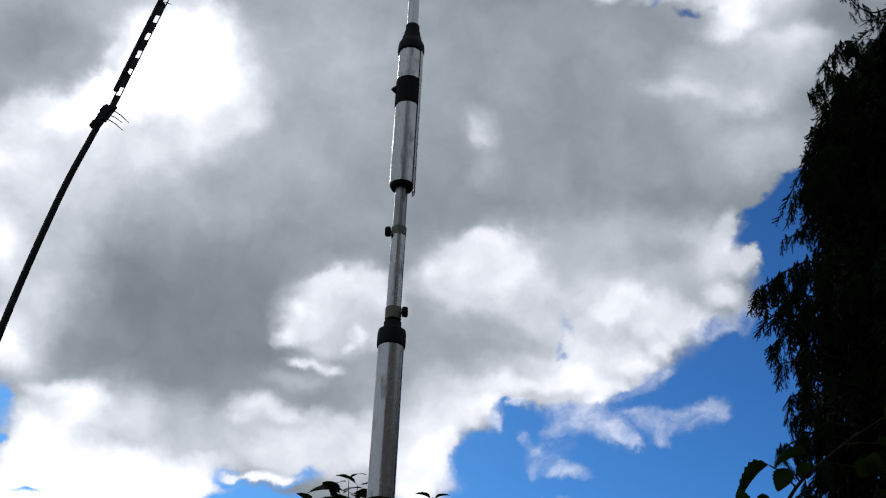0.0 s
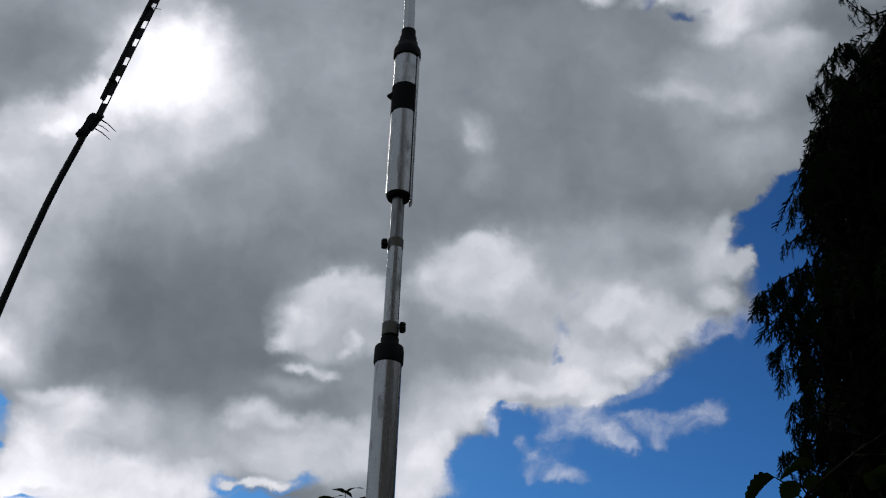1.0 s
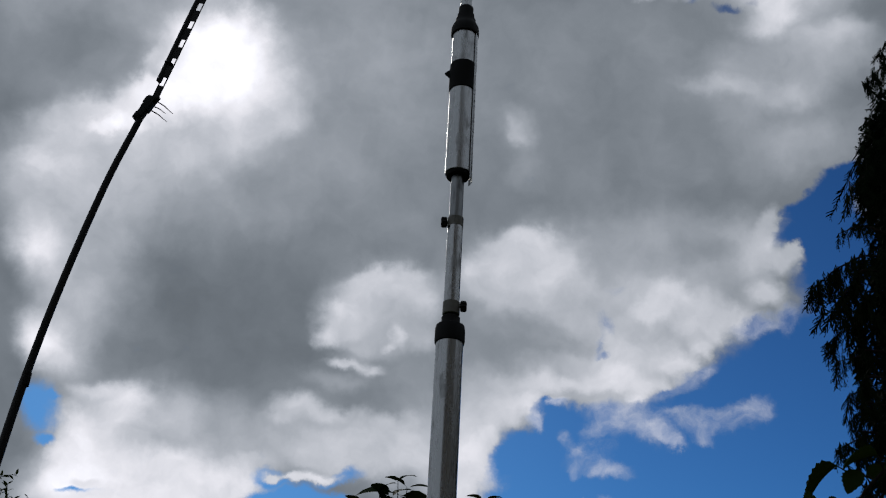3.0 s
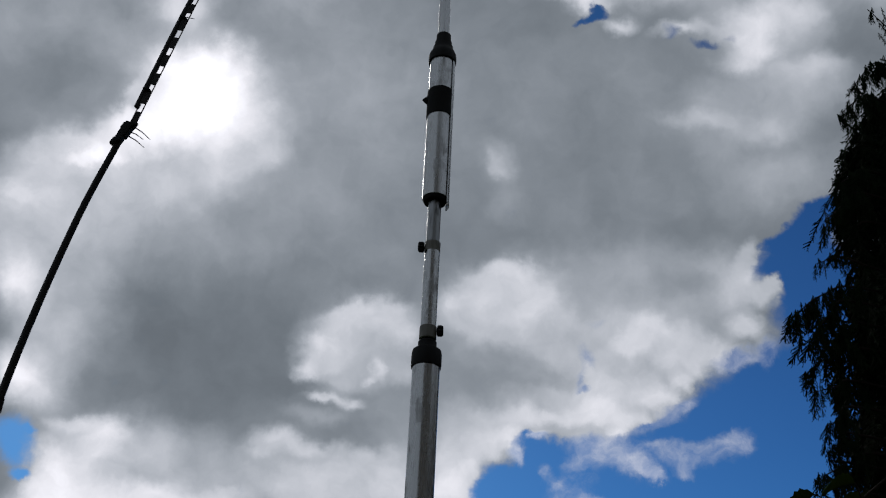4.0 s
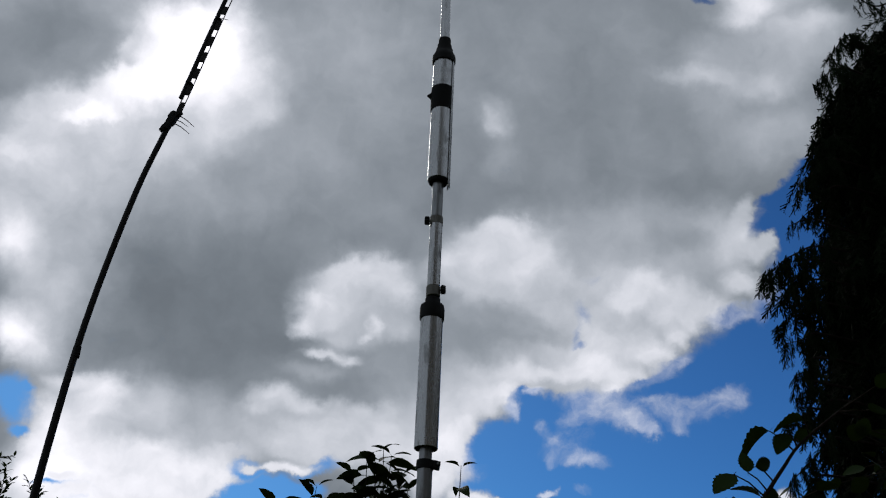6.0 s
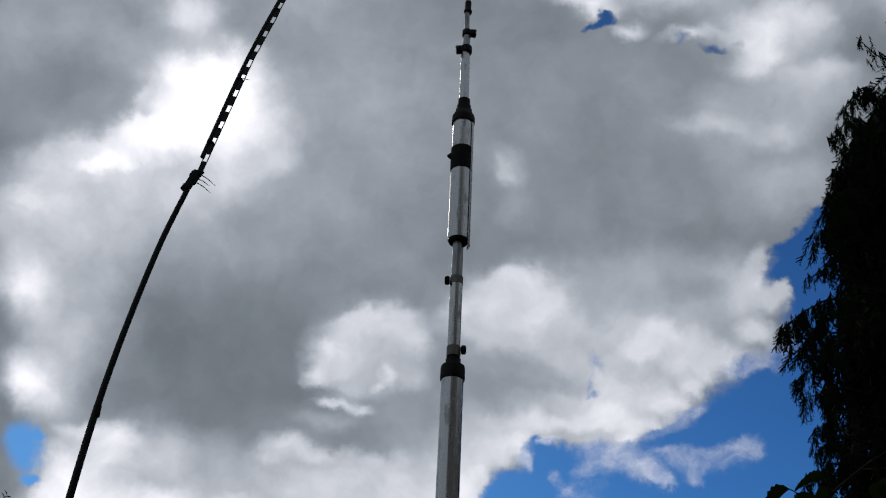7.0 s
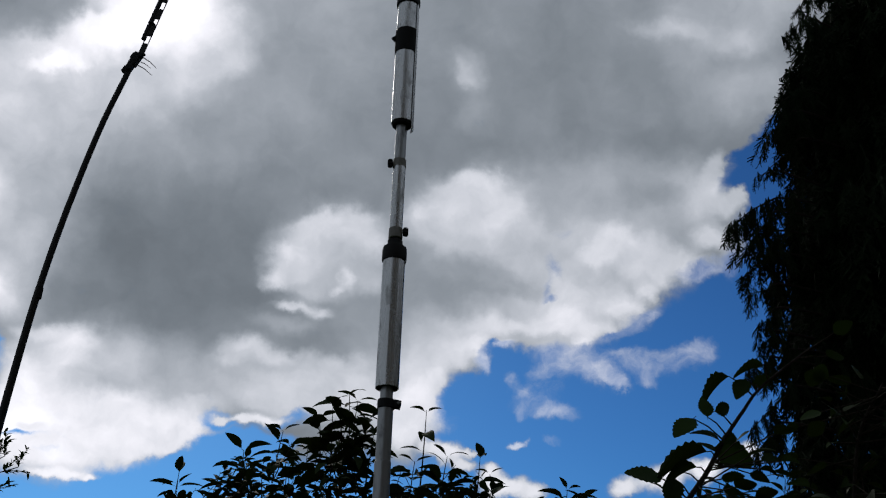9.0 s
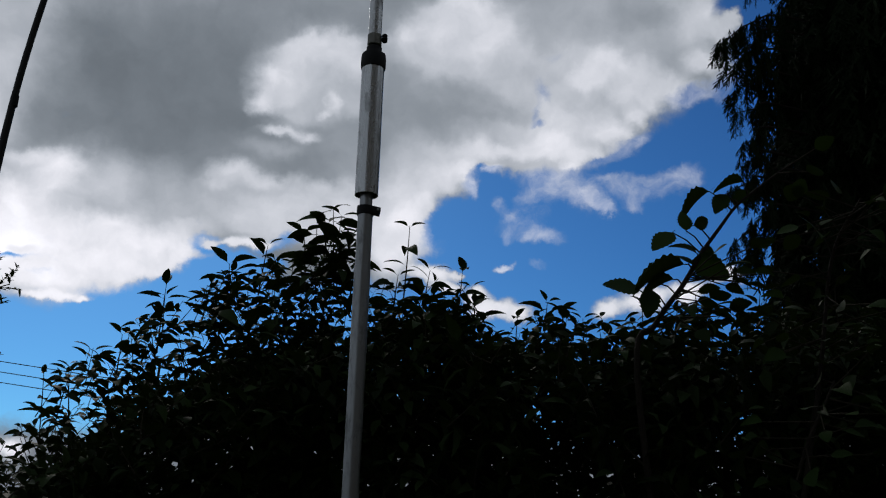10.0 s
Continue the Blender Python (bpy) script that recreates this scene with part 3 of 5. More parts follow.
def sweep(points, radii, sides=8, bm=None, flat=1.0):
    """A tube along points, with its ends closed."""
    bm = bm or bmesh.new()
    pts = [Vector(p) for p in points]
    rings = []
    for i, p in enumerate(pts):
        d = (pts[min(i + 1, len(pts) - 1)] - pts[max(i - 1, 0)]).normalized()
        side = d.cross(Vector((0, 1, 0)) if abs(d.y) < 0.9 else Vector((1, 0, 0))).normalized()
        up = side.cross(d)
        r = radii[i] if hasattr(radii, "__len__") else radii
        rings.append([bm.verts.new(p + side * (r * math.cos(a * math.tau / sides)) + up * (r * flat * math.sin(a * math.tau / sides))) for a in range(sides)])
    for a, b in zip(rings, rings[1:]):
        for i in range(sides):
            bm.faces.new((a[i], a[(i + 1) % sides], b[(i + 1) % sides], b[i]))
    bm.faces.new(rings[0][::-1])
    bm.faces.new(rings[-1])
    return bm


def smooth_line(points, steps):
    """Catmull-Rom through points."""
    p = [Vector(q) for q in points]
    p = [2 * p[0] - p[1]] + p + [2 * p[-1] - p[-2]]
    out = []
    for i in range(1, len(p) - 2):
        for s in range(steps):
            t = s / steps
            a, b, c, d = p[i - 1:i + 3]
            out.append(0.5 * (2 * b + (c - a) * t + (2 * a - 5 * b + 4 * c - d) * t * t + (3 * b - a - 3 * c + d) * t ** 3))
    return out + [p[-2]]


def block(size, bevel=0.0, at=(0, 0, 0), turn=(0, 0, 0), bm=None):
    b2 = bmesh.new()
    bmesh.ops.create_cube(b2, size=1, matrix=Matrix.Diagonal((*size, 1)))
    if bevel:
        bmesh.ops.bevel(b2, geom=b2.edges[:], offset=bevel, segments=2, affect="EDGES", profile=0.7)
    b2.transform(pose(*at, *turn))
    if bm is None:
        return b2
    me = bpy.data.meshes.new("tmp")
    b2.to_mesh(me)
    bm.from_mesh(me)
    bpy.data.meshes.remove(me)
    b2.free()
    return bm


# ---------------------------------------------------------------- the setting
def build_setting():
    bm = bmesh.new()
    n, half = 60, 1500.0
    verts = {}
    for i in range(n + 1):
        for j in range(n + 1):
            u, v = (2 * i / n - 1), (2 * j / n - 1)
            x, y = math.copysign(abs(u) ** 3, u) * half, math.copysign(abs(v) ** 3, v) * half
            verts[i, j] = bm.verts.new((x, y, 0.03 * noise.noise((x * 0.6, y * 0.6, 0))))
    for i in range(n):
        for j in range(n):
            bm.faces.new((verts[i, j], verts[i + 1, j], verts[i + 1, j + 1], verts[i, j + 1]))
    tagged(new("ground", mesh_of("ground", bm, GRASS)), "rough garden lawn of short dark grass", "ground", kind="structure")
    # unseen walls, added to keep sky light off the hedge and darken the mast's reflections
    for side, size, at in (("south", (13.0, 0.3, 8.4), (5.0, -6.4, 4.15)), ("west", (0.3, 17.0, 2.6), (-11.0, -0.6, 1.25)), ("east", (0.3, 14.0, 8.4), (11.66, 0.7, 4.15)),
                           ("southwest", (9.5, 0.3, 2.6), (-6.3, -6.4, 1.25))):
        w = block(size, 0.01, at)
        tagged(new("added_wall_" + side, mesh_of("added_wall_" + side, w, RENDER, False)), "plain unseen rendered wall, added to block sky light and darken reflections", "wall", kind="structure")


build_setting()


# ---------------------------------------------------------------- antenna mast
def knob(parent, x, z, side, size=0.0085):
    """A ribbed clamp knob with its screw, sticking out to one side of the tube."""
    ob = part("clamp_screw", sweep([(x - side * 0.008, -0.004, z), (x + side * 0.004, -0.004, z)], 0.0028, 10), ALU_DULL, parent)
    bm, teeth = bmesh.new(), 9
    rings = []
    for dx, k in ((0.0, 0.7), (0.002, 1.0), (0.009, 1.0), (0.0115, 0.75)):
        rings.append([bm.verts.new((x + side * dx, -0.004 + size * k * (1 + 0.10 * math.cos(teeth * a)) * math.cos(a),
                                    z + size * k * (1 + 0.10 * math.cos(teeth * a)) * math.sin(a))) for a in [i * math.tau / 36 for i in range(36)]])
    for a, b in zip(rings, rings[1:]):
        for i in range(36):
            bm.faces.new((a[i], a[(i + 1) % 36], b[(i + 1) % 36], b[i]))
    bm.faces.new(rings[0])
    bm.faces.new(rings[-1])
    part("knob", bm, BLACK, ob, "black ribbed clamp knob")


def lug_clamp(parent, r, z0, z1, side, reach, name="clamp"):
    """A black band clamp round the tube with ears and a bolt on one side."""
    body = part(name, lathe([(r, z0), (r + 0.0035, z0 + 0.001), (r + 0.004, (z0 + z1) / 2), (r + 0.0035, z1 - 0.001), (r, z1)], 28), BLACK, parent, "black band clamp")
    mid, long = (z0 + z1) / 2, reach - r
    bm = block((long, 0.007, (z1 - z0) * 0.8), 0.0015, (side * (r + long / 2), -0.006, mid), (0, 12 * side, 0))
    block((long, 0.007, (z1 - z0) * 0.7), 0.0015, (side * (r + long / 2), 0.005, mid), (0, 12 * side, 0), bm)
    part("clamp_ear", bm, BLACK, body)
    part("clamp_bolt", sweep([(side * (reach - 0.004), -0.016, mid), (side * (reach - 0.004), 0.014, mid)], 0.0025, 10), ALU_DULL, body)


def build_mast():
    mast = thing("antenna_mast", (0, 0, 0), "slender aluminium vertical antenna mast with two fat sleeves and black clamps", "antenna")
    part("lower_tube", lathe(rod(0.0165, 0.0, 2.192)), ALU_DULL, mast, "dull grey lower mast tube")
    part("step_tube", lathe(rod(0.0154, 2.185, 2.305)), ALU_DULL, mast)
    lug_clamp(mast, 0.0140, 2.300, 2.320, 1, 0.030)
    part("neck_tube", lathe(rod(0.0131, 2.30, 2.40)), ALU_DULL, mast)
    # lower sleeve, open at the bottom
    part("sleeve", lathe(shell(0.0242, 0.0018, 2.344, 2.650), 48), ALU, mast, "fat bright aluminium sleeve, scuffed")
    part("sleeve_plug", lathe([(0.0131, 2.352), (0.0222, 2.352), (0.0222, 2.372), (0.0131, 2.372)], 40), RUBBER, mast, "black plug inside the sleeve")
    part("reducer_cap", lathe([(0.0244, 2.633), (0.0262, 2.634), (0.0268, 2.638), (0.0268, 2.660), (0.0255, 2.667), (0.0178, 2.671),
                               (0.0166, 2.675), (0.0166, 2.684), (0.0150, 2.686)], 40), BLACK, mast, "black stepped reducer cap")
    part("collar", lathe([(0.0144, 2.690), (0.0155, 2.691), (0.0155, 2.714), (0.0144, 2.715)], 32), CLEAR, mast, "grey plastic collar")
    knob(mast, 0.0160, 2.706, 1, 0.0095)
    part("middle_tube", lathe(rod(0.0143, 2.690, 2.880)), ALU, mast, "streaked aluminium tube")
    part("collar", lathe([(0.0125, 2.872), (0.0149, 2.873), (0.0149, 2.892), (0.0125, 2.894)], 32), CLEAR, mast, "grey plastic collar")
    knob(mast, -0.0152, 2.881, -1, 0.0095)
    part("inner_tube", lathe(rod(0.0125, 2.870, 3.05)), ALU_DULL, mast, "dull aluminium tube")
    # upper sleeve: a rolled sheet whose overlap hangs a little lower
    part("sleeve", lathe(shell(0.0252, 0.0014, 2.992, 3.345), 48), ALU, mast, "fat aluminium sleeve of rolled sheet")
    bm, rows = bmesh.new(), []
    for z in (2.978, 3.0, 3.2, 3.34):
        rows.append([bm.verts.new(((0.0262 + w) * math.cos(a), (0.0262 + w) * math.sin(a), z)) for w in (0, 0.0012) for a in [radians(-32 + 9 * i) for i in range(9)]])
    for a, b in zip(rows, rows[1:]):
        for o in (0, 9):
            for i in range(8):
                bm.faces.new((a[o + i], a[o + i + 1], b[o + i + 1], b[o + i]))
        bm.faces.new((a[0], a[9], b[9], b[0]))
        bm.faces.new((a[8], a[17], b[17], b[8]))
    for i in range(8):
        bm.faces.new((rows[0][i], rows[0][i + 1], rows[0][i + 10], rows[0][i + 9]))
    part("sheet_overlap", bm, ALU, mast)
    part("sleeve_plug", lathe([(0.0125, 2.984), (0.0215, 2.985), (0.0236, 2.989), (0.0236, 3.004), (0.0125, 3.005)], 40), RUBBER, mast, "black plug in the sleeve end")
    part("tape_band", lathe([(0.0253, 3.190), (0.0270, 3.1905), (0.0273, 3.204), (0.0271, 3.224), (0.0274, 3.244), (0.0270, 3.2565), (0.0253, 3.257)], 40), RUBBER, mast, "band of black tape")
    part("tape_end", block((0.013, 0.005, 0.013), 0.001, (-0.0275, -0.004, 3.234), (0, 45, 8)), RUBBER, mast)
    part("bell_cap", lathe([(0.0255, 3.336), (0.0285, 3.337), (0.0290, 3.341), (0.0290, 3.352), (0.0282, 3.358), (0.0262, 3.363), (0.0232, 3.369), (0.0214, 3.374), (0.0211, 3.380),
                            (0.0183, 3.382), (0.0179, 3.385), (0.0179, 3.394), (0.0156, 3.396), (0.0153, 3.414), (0.0118, 3.416)], 40), BLACK, mast, "black stepped bell-shaped cap")
    part("upper_tube", lathe([(0, 3.40), (0.0122, 3.41), (0.0118, 3.577), (0.0108, 3.579), (0, 3.579)], lean=(-0.008, 0)), ALU, mast)
    up = part("top_section", lathe(rod(0.0092, 3.57, 3.645)), ALU_DULL, mast)
    lug_clamp(up, 0.0112, 3.574, 3.595, -1, 0.027)
    lug_clamp(up, 0.0088, 3.634, 3.652, 1, 0.024)
    part("top_tube", lathe(rod(0.0066, 3.63, 3.735), lean=(-0.02, 0)), ALU_DULL, mast)
    part("joint_collar", lathe([(0.006, 3.716), (0.0105, 3.718), (0.0112, 3.724), (0.0085, 3.730), (0.0085, 3.756), (0.006, 3.759)], 24), BLACK, mast, "black joint collar")
    whip = part("whip", lathe([(0, 3.74), (0.0068, 3.742), (0.0064, 4.45), (0, 4.452)], 20, (-0.0135, 0)), WHIP, mast, "thin grey whip")
    part("whip_joint", lathe([(0.004, 4.436), (0.0078, 4.438), (0.0078, 4.492), (0.004, 4.494)], 20), BLACK, whip).location = (-0.0095, 0, 0)
    part("whip_tip", lathe([(0, 4.44), (0.0046, 4.45), (0.0036, 5.5), (0, 5.503)], 14, (-0.016, 0)), WHIP, whip).location = (-0.0095, 0, 0)


build_mast()


# ---------------------------------------------------------------- bowed pole with its feed line
POLE = [(-2.04, 3.0, -2.11), (-2.03, 3.0, 1.4), (-2.01, 3.0, 2.6), (-1.975, 3.0, 3.45), (-1.92, 3.0, 4.12), (-1.808, 3.0, 4.85), (-1.686, 3.0, 5.38),
        (-1.50, 3.0, 6.28), (-1.31, 3.0, 6.963), (-1.09, 3.0, 7.649), (-0.935, 3.0, 8.076), (-0.785, 3.0, 8.41), (-0.52, 3.0, 8.85), (-0.17, 3.0, 9.3)]


def pole_at(z):
    for a, b in zip(POLE, POLE[1:]):
        if z <= b[2]:
            f = (z - a[2]) / (b[2] - a[2])
            return Vector(a).lerp(Vector(b), f)
    return Vector(POLE[-1])


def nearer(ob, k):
    """Scales a thing about the camera's place by k, to fit the camera's view."""
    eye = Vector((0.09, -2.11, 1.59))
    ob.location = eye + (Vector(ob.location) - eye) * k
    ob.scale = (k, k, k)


def build_pole():
    pole = thing("fibreglass_pole", POLE[0], "tall black telescopic fibreglass pole, bowed at the top", "pole")
    line = smooth_line(POLE, 6)
    cuts = [(-2.2, 2.3, 0.0225), (2.25, 3.9, 0.0205), (3.85, 5.45, 0.0175), (5.4, 6.9, 0.0140), (6.85, 8.2, 0.0135), (8.15, 9.4, 0.0115)]
    for a, b, r in cuts:
        pts = [p - Vector(POLE[0]) for p in line if a <= p.z <= b]
        n = len(pts)
        part("section", sweep(pts, [r * (1.0 - 0.10 * i / max(1, n - 1)) for i in range(n)], 16), FIBRE, pole)
    for z in (3.87, 6.87, 8.17):
        p = pole_at(z) - Vector(POLE[0])
        part("joint_ring", sweep([p + Vector((0, 0, -0.03)), p, p + Vector((0, 0, 0.03))], 0.0190 - (z - 3.87) * 0.0017, 16), RUBBER, pole)
    # bracket that holds the end of the feed line
    c = pole_at(5.36)
    br = thing("line_bracket", c, "black clamp bracket with trimmed cable ties on the pole", "bracket")
    tilt = 22
    bm = block((0.044, 0.045, 0.085), 0.010, (0.010, -0.005, 0.0), (0, tilt, 0))
    block((0.036, 0.040, 0.05), 0.008, (-0.014, -0.006, -0.055), (0, tilt, 0), bm)
    block((0.026, 0.035, 0.024), 0.006, (0.038, -0.01, 0.026), (0, tilt, 0), bm)
    part("body", bm, BLACK, br)
    for dx, dz in ((-0.03, -0.075), (0.005, 0.02)):
        p = Vector((dx, 0, dz))
        part("hose_clip", sweep([p - Vector((0.006, 0, 0.014)), p + Vector((0.006, 0, 0.014))], 0.026, 16), RUBBER, br)
    for x0, z0, x1, z1 in ((0.05, 0.01, 0.150, -0.075), (0.032, -0.02, 0.115, -0.075), (0.028, -0.045, 0.130, -0.125)):
        part("cable_tie", sweep([(x0, -0.02, z0), ((x0 + x1) / 2, -0.03, (z0 + z1) / 2 + 0.004), (x1, -0.03, z1)], [0.0035, 0.0028, 0.0014], 6), BLACK, br)
    part("tie_head", block((0.016, 0.014, 0.014), 0.003, (0.058, -0.02, 0.026), (0, 35, 0)), BLACK, br)
    # window line: two wires in a web with punched openings
    feed = thing("window_line", c, "flat black window feed line with punched openings", "cable")
    path = []
    for i in range(15):
        z = 5.40 + i * 0.09
        path.append(pole_at(z) + Vector((0.030, -0.012, 0)))
    path += [Vector(p) for p in ((-1.338, 2.985, 6.77), (-1.272, 2.98, 6.93), (-1.165, 2.975, 7.07), (-1.113, 2.975, 7.20), (-1.092, 2.98, 7.40), (-1.080, 2.985, 7.60))]
    path += [pole_at(7.72 + i * 0.2) + Vector((0.010, -0.012, 0)) for i in range(8)]
    path = smooth_line(path, 6)
    run, marks = 0.0, [0.0]
    for a, b in zip(path, path[1:]):
        run += (b - a).length
        marks.append(run)

    def at(s):
        for i in range(len(path) - 1):
            if s <= marks[i + 1]:
                return path[i].lerp(path[i + 1], (s - marks[i]) / (marks[i + 1] - marks[i]))
        return path[-1]

    def frame_at(s):
        p, d = at(s), (at(min(run, s + 0.02)) - at(max(0, s - 0.02))).normalized()
        return p - c, d.cross(Vector((0, 1, 0))).normalized()

    wide = 0.0145
    for side in (-1, 1):
        pts = []
        for i in range(int(run / 0.03)):
            p, n = frame_at(i * 0.03)
            pts.append(p + n * (side * wide))
        part("wire", sweep(pts, 0.0036, 6), LINE, feed)
    s, i = 0.0, 0
    web_rng = random.Random(5)
    while s < run - 0.08:
        long = 0.064 + 0.014 * web_rng.random()
        bm, rows = bmesh.new(), []
        for j in range(4):
            p, n = frame_at(s + long * j / 3)
            rows.append([bm.verts.new(p + n * u + Vector((0, v, 0))) for u, v in ((-wide, -0.002), (wide, -0.002), (wide, 0.002), (-wide, 0.002))])
        for a, b in zip(rows, rows[1:]):
            for q in range(4):
                bm.faces.new((a[q], a[(q + 1) % 4], b[(q + 1) % 4], b[q]))
        bm.faces.new(rows[0])
        bm.faces.new(rows[-1])
        part("web", bm, LINE, feed)
        s += 0.128
    for z in (5.62, 6.12, 6.72, 7.66, 8.0, 8.3):
        p = pole_at(z) - c + Vector((0.012, -0.004, 0))
        tie = part("tie", sweep([p - Vector((0.002, 0, 0.004)), p + Vector((0.002, 0, 0.004))], 0.025 - (z - 5.6) * 0.003, 12), BLACK, feed)
        if z in (6.12, 8.0):
            part("tie_tail", sweep([p + Vector((0.02, -0.01, 0)), p + Vector((0.065, -0.02, -0.02))], [0.003, 0.0015], 5), BLACK, tie)
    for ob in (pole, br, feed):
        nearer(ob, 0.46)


build_pole()


# ---------------------------------------------------------------- leaves
def leaf_mesh(name, mat, width, teeth=0, fold=0.25, droop=0.25, cells=5):
    """A leaf of length 1 along +y, its upper face towards +z: folded along the midrib, tip bent down, edge smooth or toothed."""
    bm = bmesh.new()
    mid, left, right = [], [], []
    for i in range(cells + 1):
        t = i / cells
        half = width * (math.sin(math.pi * min(1.0, t ** 0.75)) ** 0.8) * (1.0 - 0.25 * t)
        if teeth and 0 < i < cells:
            half *= 1.0 + (0.10 if i % 2 else -0.07)
        y, z = t * (1 - 0.1 * droop * t), -droop * t * t
        mid.append(bm.verts.new((0, y, z)))
        if 0 < i < cells:
            left.append(bm.verts.new((-half, y + 0.03, z + fold * half)))
            right.append(bm.verts.new((half, y + 0.03, z + fold * half)))
    for row, flip in ((left, False), (right, True)):
        quads = [(mid[0], mid[1], row[0])] + [(mid[i], mid[i + 1], row[i], row[i - 1]) for i in range(1, cells - 1)] + [(mid[cells - 1], mid[cells], row[-1])]
        for q in quads:
            bm.faces.new(q[::-1] if flip else q)
    # leaf stalk
    s = [bm.verts.new(p) for p in ((-0.012, -0.14, 0.01), (0.012, -0.14, 0.01), (0.012, 0.02, -0.004), (-0.012, 0.02, -0.004))]
    bm.faces.new(s)
    return mesh_of(name, bm, mat, True, 0)


def spread(meshes, choice, mats):
    """One joined mesh's vertices and faces: the mesh meshes[c] at each matrix."""
    verts, faces, base = [], [], 0
    stock = []
    for me in meshes:
        v = np.array([tuple(p.co) + (1.0,) for p in me.vertices])
        stock.append((v, [tuple(p.vertices) for p in me.polygons]))
    for c, m in zip(choice, mats):
        v, f = stock[c]
        verts.append((v @ np.array(m).T)[:, :3])
        faces.extend(tuple(i + base for i in q) for q in f)
        base += len(v)
    return np.concatenate(verts), faces


def joined(name, meshes, choice, mats, parent, mat, label):
    verts, faces = spread(meshes, choice, mats)
    me = bpy.data.meshes.new(name)
    me.from_pydata(verts.tolist(), [], faces)
    for p in me.polygons:
        p.use_smooth = True
    me.materials.append(mat)
    ob = part(name, me, mat, parent, label)
    return tagged(ob, kind="stuff")


def leaf_pose(at, out, size, roll=0.0, up=Vector((0, 0, 1))):
    """A leaf that starts at at and points along out, face up, rolled by degrees."""
    y = Vector(out).normalized()
    x = y.cross(up)
    x = x.normalized() if x.length > 1e-3 else Vector((1, 0, 0))
    z = x.cross(y)
    m = Matrix((x, y, z)).transposed().to_4x4()
    return Matrix.Translation(at) @ m @ Matrix.Rotation(radians(roll), 4, "Y") @ Matrix.Diagonal((size, size, size, 1))


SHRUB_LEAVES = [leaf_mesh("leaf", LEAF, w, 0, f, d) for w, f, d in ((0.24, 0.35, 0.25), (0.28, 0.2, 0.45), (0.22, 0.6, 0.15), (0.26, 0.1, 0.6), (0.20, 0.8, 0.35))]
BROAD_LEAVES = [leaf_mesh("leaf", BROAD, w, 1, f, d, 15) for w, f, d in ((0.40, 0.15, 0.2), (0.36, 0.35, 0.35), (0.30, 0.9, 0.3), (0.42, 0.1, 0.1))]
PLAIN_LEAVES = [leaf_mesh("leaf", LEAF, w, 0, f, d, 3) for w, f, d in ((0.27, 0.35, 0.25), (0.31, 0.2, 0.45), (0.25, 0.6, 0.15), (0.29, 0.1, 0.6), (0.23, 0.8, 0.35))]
SMALL_LEAVES = [leaf_mesh("leaf", SMALL, w, 0, 0.3, d, 4) for w, d in ((0.2, 0.1), (0.17, 0.3))]


class Growth:
    """Collects the stems and leaves of one plant."""

    def __init__(self, seed):
        self.rng = random.Random(seed)
        self.leaves, self.fine = [], bmesh.new()

    def shoot(self, foot, way, long, pairs, size, thick=0.003, turned=0.0, limp=0.12, spread=1.0):
        """An upright shoot with leaves in crossed pairs and a small tuft at its tip."""
        rng, way = self.rng, Vector(way).normalized()
        bend = Vector((rng.uniform(-1, 1), rng.uniform(-1, 1), 0)) * limp * long
        pts = [Vector(foot) + way * (long * t) + bend * t * t for t in (0, 0.35, 0.7, 1.0)]
        sweep(pts, [thick, thick * 0.8, thick * 0.6, thick * 0.35], 4, self.fine)
        a = turned + rng.uniform(0, 3.14)
        side = way.cross(Vector((0.3, 1, 0.1))).normalized()
        other = way.cross(side)
        for i in range(pairs):
            t = 0.12 + 0.88 * (i + rng.uniform(-0.15, 0.15)) / max(1, pairs - (1.0 if spread < 1 else 0.4))
            t = min(1.0, t)
            p = Vector(foot) + way * (long * t) + bend * t * t
            tip = i == pairs - 1
            a += 1.5 + rng.uniform(-0.35, 0.35)
            grow = size * rng.uniform(0.72, 1.15) * (0.75 if tip else 1.0)
            for s in (0, math.pi):
                out = side * math.cos(a + s) + other * math.sin(a + s)
                lift = rng.uniform(0.45, 1.1) if tip else rng.uniform(-0.15, 0.75)
                out = Vector((out.x, out.y * spread, out.z))
                out = (out + way * lift * 0.8 * min(1.0, out.length + 0.3)).normalized()
                self.leaves.append((rng.randrange(len(SHRUB_LEAVES)), leaf_pose(p + out * (0.14 * grow), out, grow, rng.uniform(-40, 40))))

    def finish(self, plant, meshes, mat, single, stem_mat=TWIG, word="shrub foliage"):
        """single(p): how much a leaf at p matters; the 260 highest are leaves of their own."""
        tagged(part("twig_growth", self.fine, stem_mat, plant), kind="stuff")
        order = sorted(range(len(self.leaves)), key=lambda i: -single(self.leaves[i][1].translation))
        first = set(order[:260])
        for i in order[:260]:
            c, m = self.leaves[i]
            part("leaf", meshes[c], mat, plant).matrix_basis = m
        rest = [self.leaves[i] for i in range(len(self.leaves)) if i not in first]
        if rest:
            joined("foliage", PLAIN_LEAVES if meshes is SHRUB_LEAVES else meshes, [r[0] for r in rest], [r[1] for r in rest], plant, mat, word)


